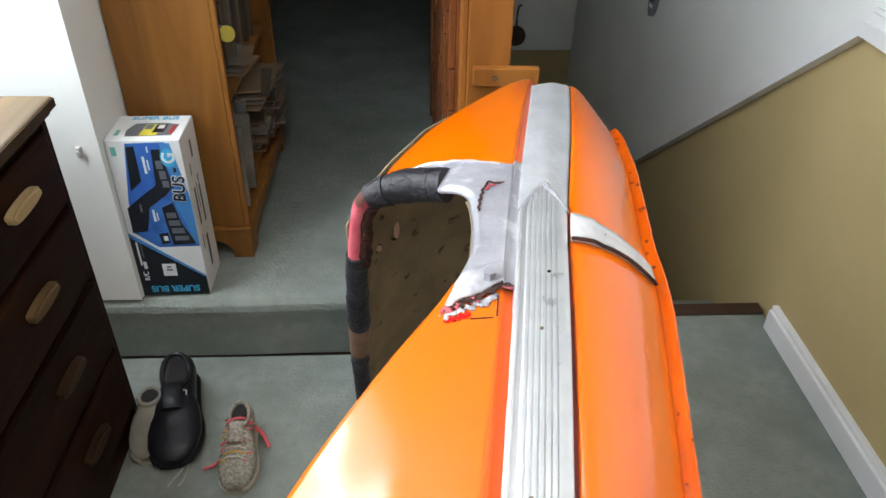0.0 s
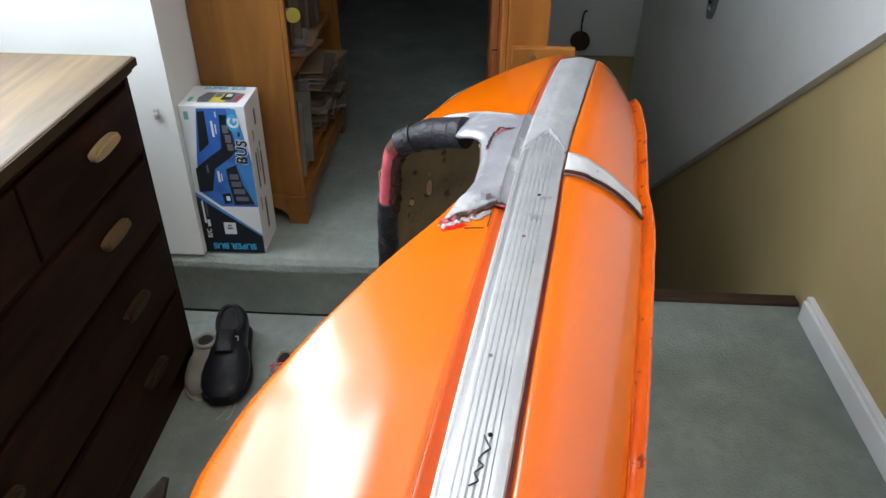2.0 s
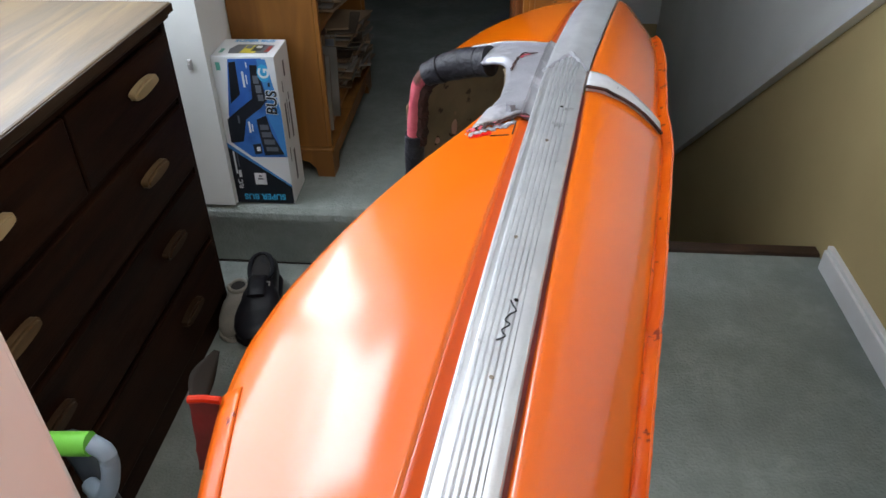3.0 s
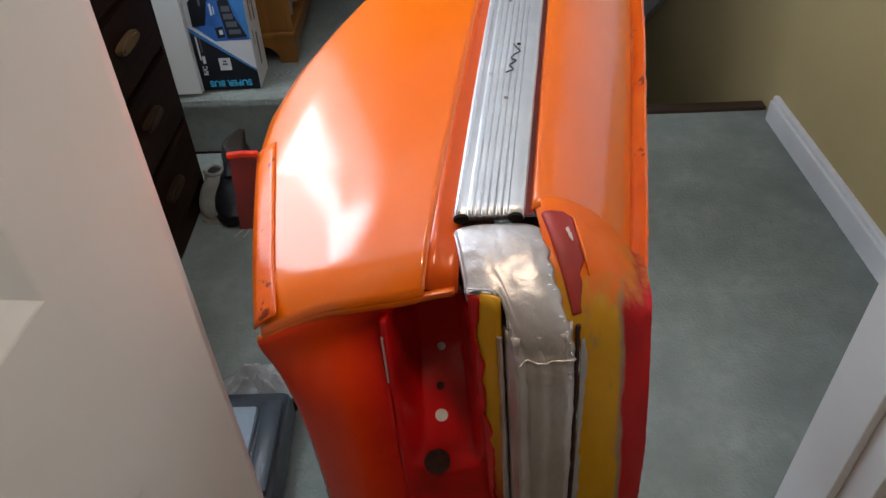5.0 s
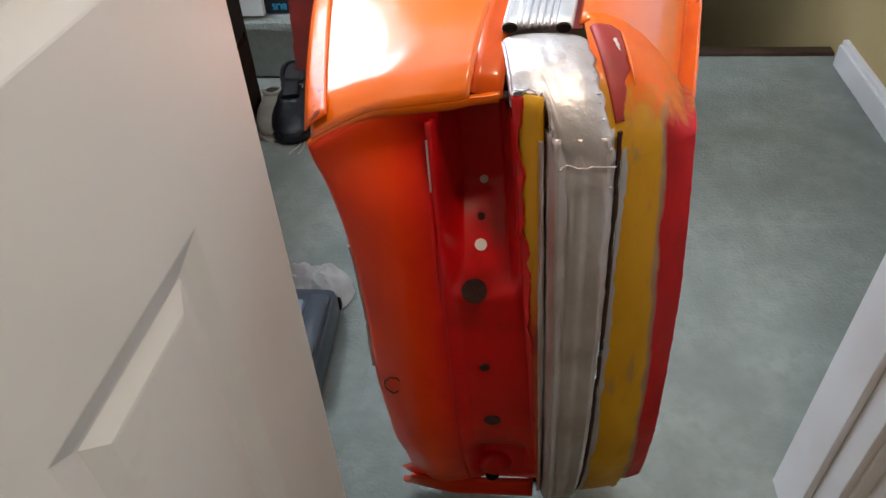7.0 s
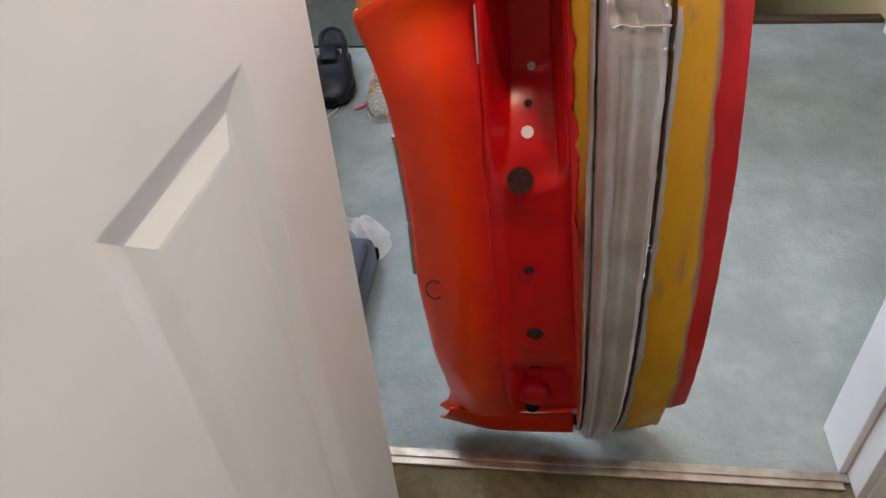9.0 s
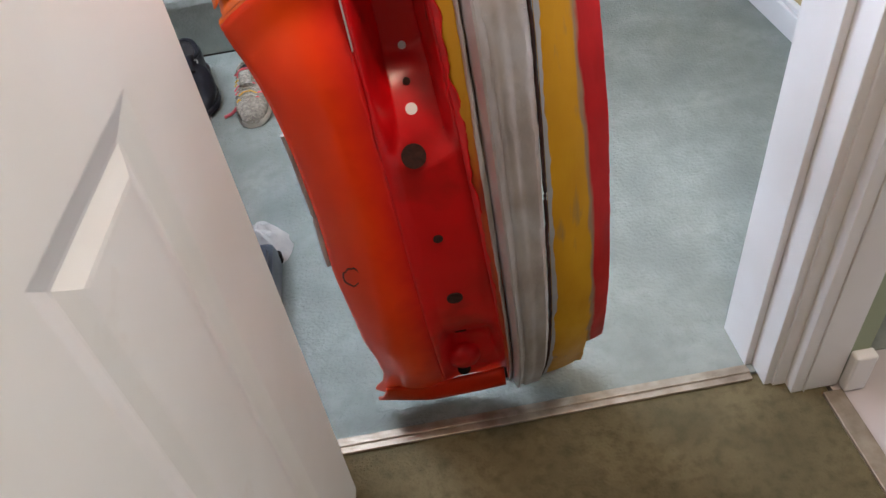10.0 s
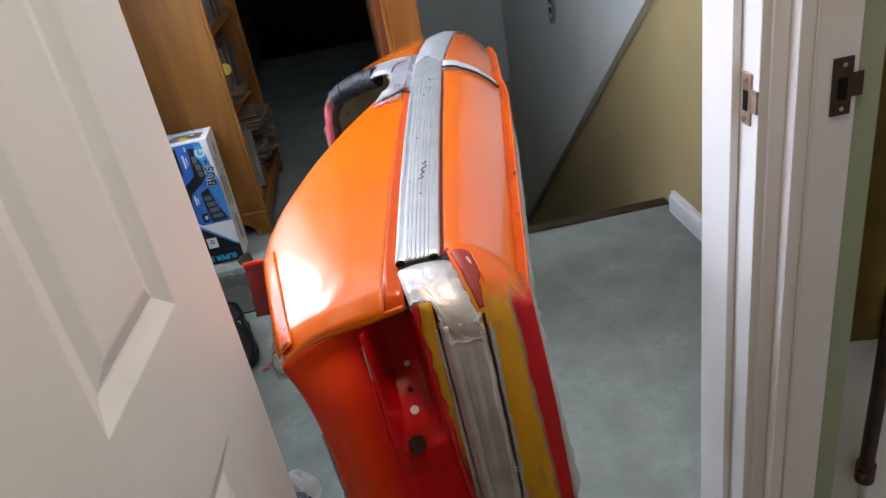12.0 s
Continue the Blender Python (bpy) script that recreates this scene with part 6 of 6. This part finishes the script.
def shoe(name, label, m, length, upper, sole, lining, high, lace=(), tongue=None):
    """Toe towards -y, heel towards +y, sole on z 0."""
    t = thing(name, m.translation, label, "shoe")
    L = length

    def put(nm, bm, mat, parent=t, lab="", smooth=True):
        bmesh.ops.transform(bm, matrix=m, verts=bm.verts)
        return part(nm, bm, mat, parent, lab, smooth)

    wid = [(0.0, 0.020), (0.04, 0.034), (0.12, 0.045), (0.25, 0.050), (0.38, 0.047), (0.55, 0.038), (0.75, 0.036), (0.9, 0.036), (0.97, 0.030), (1.0, 0.016)]
    hei = [(0.0, 0.018), (0.05, 0.034), (0.15, 0.046), (0.28, 0.056), (0.42, 0.072), (0.55, 0.078), (0.7, 0.074), (0.85, high), (0.95, high * 1.02), (1.0, high * 0.75)]

    def w_at(s):
        return float(np.interp(s, [p[0] for p in wid], [p[1] for p in wid]))

    def h_at(s):
        return float(np.interp(s, [p[0] for p in hei], [p[1] for p in hei]))

    st = np.linspace(0, 1, 26)
    put("sole", loft([(0.004 * math.sin(s * 4), -L / 2 + L * s, 0.011, w_at(s) + 0.003, 0.011, 0.6) for s in st], 20), sole)
    put("upper", loft([(0.004 * math.sin(s * 4), -L / 2 + L * s, 0.012 + h_at(s) / 2, w_at(s) * (1 - 0.06 * (s > 0.5)), h_at(s) / 2, 0.75) for s in st], 22), upper)
    # the dark opening and its collar
    ring = [(0.004 * math.sin(s * 4) + 0.026 * c, -L / 2 + L * s, 0.014 + h_at(s)) for s, c in [(0.74 + 0.2 * math.sin(a), math.cos(a)) for a in [2 * math.pi * k / 24 for k in range(25)]]]
    put("collar", tube(ring, 0.006, 8), upper)
    bm = bmesh.new()
    bm.faces.new([bm.verts.new((p[0], p[1], p[2] - 0.001)) for p in ring[:-1]])
    put("opening", bm, lining, smooth=False)
    if tongue:
        put("tongue", loft([(0, -L / 2 + L * s, 0.020 + h_at(s), 0.020, 0.005, 0.8) for s in np.linspace(0.36, 0.60, 8)], 14), tongue)
    for k, (mat, s, skew) in enumerate(lace):
        z = 0.022 + h_at(s)
        put("lace", tube(smooth_path([(-0.030, -L / 2 + L * s, z - 0.012), (-0.012, -L / 2 + L * (s + skew / 2), z + 0.002), (0.014, -L / 2 + L * (s + skew), z + 0.002), (0.031, -L / 2 + L * (s + skew), z - 0.012)], 12), 0.0032, 6), mat)
    return t


shoe("pale_shoe", "pale grey canvas shoe lying partly under the chest of drawers", pose(-0.294, 1.650, 0.0, 0, 0, 10), 0.19, SHOE_PALE, SOLE, SOCKLINE, 0.06)
black = shoe("black_shoe", "black leather shoe lying on top of a pale one", pose(-0.240, 1.680, 0.012, 0, 0, 8) @ Matrix.Diagonal((1.24, 1, 1, 1)), 0.30, LEATHER, LEATHER, SOCKLINE, 0.085, [], LEATHER)
stitch = tube([(-0.236 + dx, 1.684 + dy, 0.107 + dz) for dx, dy, dz in ((0.0, 0.012, 0.0), (0.008, 0.014, 0.0), (0.013, 0.008, -0.001), (0.021, 0.007, -0.002), (0.027, 0.009, -0.004), (0.029, -0.004, -0.006))], 0.0020, 6)
part("thread", stitch, LACE_WHITE, black, "frayed white thread")
crease = tube(smooth_path([(-0.262, 1.606, 0.062), (-0.238, 1.598, 0.065), (-0.212, 1.606, 0.061)], 14), 0.0018, 6)
part("toe_seam", crease, LEATHER, black, "stitched toe seam")
ls = thing("loose_lace", (-0.21, 1.52, 0), "loose white shoelace trailing on the carpet", "shoelace")
part("strand", tube(smooth_path([(-0.205, 1.575, 0.004), (-0.200, 1.54, 0.003), (-0.212, 1.51, 0.003), (-0.222, 1.49, 0.003)], 14), 0.0028, 6), LACE_WHITE, ls)
part("strand", tube(smooth_path([(-0.195, 1.575, 0.004), (-0.188, 1.54, 0.003), (-0.190, 1.51, 0.003), (-0.198, 1.49, 0.003)], 14), 0.0025, 6), LACE_WHITE, ls)
run = shoe("running_shoe", "worn grey knitted running shoe with coral and yellow laces", pose(-0.070, 1.572, 0.0, 0, 0, 3) @ Matrix.Diagonal((0.86, 1, 1, 1)), 0.215, SHOE_KNIT, SOLE, SOCKLINE, 0.07,
           [(LACE_PINK, 0.62, 0.02)], SHOE_KNIT)
eyelets = random.Random(4)
for k in range(18):
    side, row = (-1 if k % 2 else 1), k // 2
    y = -0.06 + 0.0145 * row
    x = side * (0.024 + 0.004 * math.sin(row * 0.5)) + eyelets.uniform(-0.003, 0.003)
    h = 0.066 + 0.022 * min(1.0, max(0.0, (y + 0.06) / 0.09))
    dx, dy = eyelets.uniform(0.005, 0.010), eyelets.uniform(-0.004, 0.004)
    bm = tube([(x - dx, y - dy, h - 0.010), (x, y, h - 0.003), (x + dx, y + dy, h - 0.006)], 0.0024, 6)
    bmesh.ops.transform(bm, matrix=pose(-0.070, 1.572, 0.0, 0, 0, 3), verts=bm.verts)
    part("lace_loop", bm, (LACE_PINK, LACE_YELLOW, LACE_PINK, SHOE_PALE, LACE_YELLOW)[k % 5], run)
for row in range(7):
    y = -0.058 + 0.0115 * row
    top = 0.071 + 0.020 * min(1.0, max(0.0, (y + 0.06) / 0.06)) + (0.006 if y > -0.033 else 0.0)
    bm = tube([(-0.024, y + eyelets.uniform(-0.003, 0.003), top - 0.009), (-0.010, y, top), (0.010, y, top), (0.024, y + eyelets.uniform(-0.003, 0.003), top - 0.009)], 0.0017, 6)
    bmesh.ops.transform(bm, matrix=pose(-0.070, 1.572, 0.0, 0, 0, 3), verts=bm.verts)
    part("cross_lace", bm, (SOLE, LACE_YELLOW, SOLE, LACE_PINK, SOLE, SOLE, LACE_PINK)[row], run)
rl = thing("loose_lace", (-0.13, 1.54, 0), "coral shoelace end hanging beside the running shoe", "shoelace")
part("strand", tube(smooth_path([(-0.105, 1.545, 0.03), (-0.125, 1.54, 0.012), (-0.15, 1.535, 0.004)], 10), 0.004, 6), LACE_PINK, rl)
part("strand", tube(smooth_path([(-0.040, 1.615, 0.055), (-0.022, 1.61, 0.035), (-0.008, 1.595, 0.006)], 10), 0.005, 6), LACE_PINK, rl)


# ---- vacuum cleaner head, cloth and handle behind the door ----
vac = thing("vacuum_cleaner", (-0.05, 0.80, 0), "slate grey upright vacuum cleaner with a lime and pale blue handle", "vacuum cleaner")
bm = boxes((-0.145, 0.028, 0.66, 0.905, 0.008, 0.085), bevel=0.018)
part("floor_head", bm, PLASTIC_GREY, vac, smooth=True)
part("floor_head_ridge", boxes((-0.022, 0.018, 0.67, 0.87, 0.082, 0.10), bevel=0.008), PLASTIC_GREY, vac, smooth=True)
part("clear_cover", boxes((-0.085, -0.030, 0.70, 0.86, 0.080, 0.096), bevel=0.008), PLASTIC_PALE, vac, "shiny pale cover", smooth=True)
part("bumper", boxes((-0.148, 0.030, 0.895, 0.912, 0.02, 0.05), bevel=0.006), DARK, vac)
part("stick", tube(smooth_path([(-0.12, 0.78, 0.08), (-0.16, 0.80, 0.3), (-0.19, 0.80, 0.52)], 16), 0.016, 10), PLASTIC_GREY, vac, smooth=True)
part("grip", tube([(-0.235, 0.760, 0.550), (-0.165, 0.760, 0.557), (-0.125, 0.760, 0.560)], 0.017, 12), PLASTIC_GREEN, vac, "lime green grip", smooth=True)
part("grip_loop", tube(smooth_path([(-0.125, 0.760, 0.562), (-0.105, 0.757, 0.545), (-0.110, 0.752, 0.50), (-0.13, 0.75, 0.46), (-0.17, 0.78, 0.44)], 18), 0.013, 10), PLASTIC_PALE, vac, "pale blue handle loop", smooth=True)


def crumple(u, v):
    a = 2 * math.pi * u
    r = 0.08 * v * (1 + 0.25 * noise.noise((math.cos(a) * 2, math.sin(a) * 2, 1.3)))
    z = 0.070 * (1 - v * v) * (1 + 0.5 * noise.noise((math.cos(a) * v * 4, math.sin(a) * v * 4, 7.0))) + 0.004
    return (-0.045 + r * 1.25 * math.cos(a), 0.965 + r * 0.75 * math.sin(a), max(0.003, z))


fixed("crumpled_cloth", sheet(crumple, 36, 14, closed_u=True), RAG, "crumpled pale grey cloth lying on the carpet", "cloth", smooth=True)

# ---- side room ----
p = thing("water_pipe", (1.03, 0.50, 0), "white painted water pipe with a dark valve, running to the floor", "pipe")
part("tube", tube([(1.124, 0.506, -0.003), (1.112, 0.500, 0.19)], 0.009, 12), PIPE, p, smooth=True)
part("upper_tube", tube([(1.112, 0.500, 0.19), (1.104, 0.485, 0.42), (1.098, 0.476, 0.62)], 0.013, 12), IRON, p, "dark upper length of pipe", smooth=True)
part("valve", tube([(1.1125, 0.5005, 0.180), (1.111, 0.4985, 0.222)], 0.017, 12), IRON, p, smooth=True)
part("valve_tap", tube([(1.105, 0.492, 0.205), (1.085, 0.482, 0.207)], 0.006, 10), IRON, p, smooth=True)
part("floor_collar", tube([(1.124, 0.506, -0.003), (1.124, 0.506, 0.010)], 0.019, 14), PIPE, p, smooth=True)
fold = thing("hanging_cloth", (1.05, 0.48, 0.6), "dark mustard cloth hanging on the side room wall", "cloth")
part("cloth", sheet(lambda u, v: (1.04 + 0.25 * u, 0.498 + 0.010 * math.sin(u * 22 + v), 1.20 - 0.70 * v + 0.02 * math.sin(u * 9)), 40, 12), FABRIC_OLIVE, fold, smooth=True, solid=0.005)
fixed("wall_hook", tube(smooth_path([(0.972, 0.404, 1.105), (0.972, 0.386, 1.102), (0.972, 0.380, 1.112)], 8), 0.004, 8), CHROME, "small brass hook on the door frame", "hook", smooth=True)
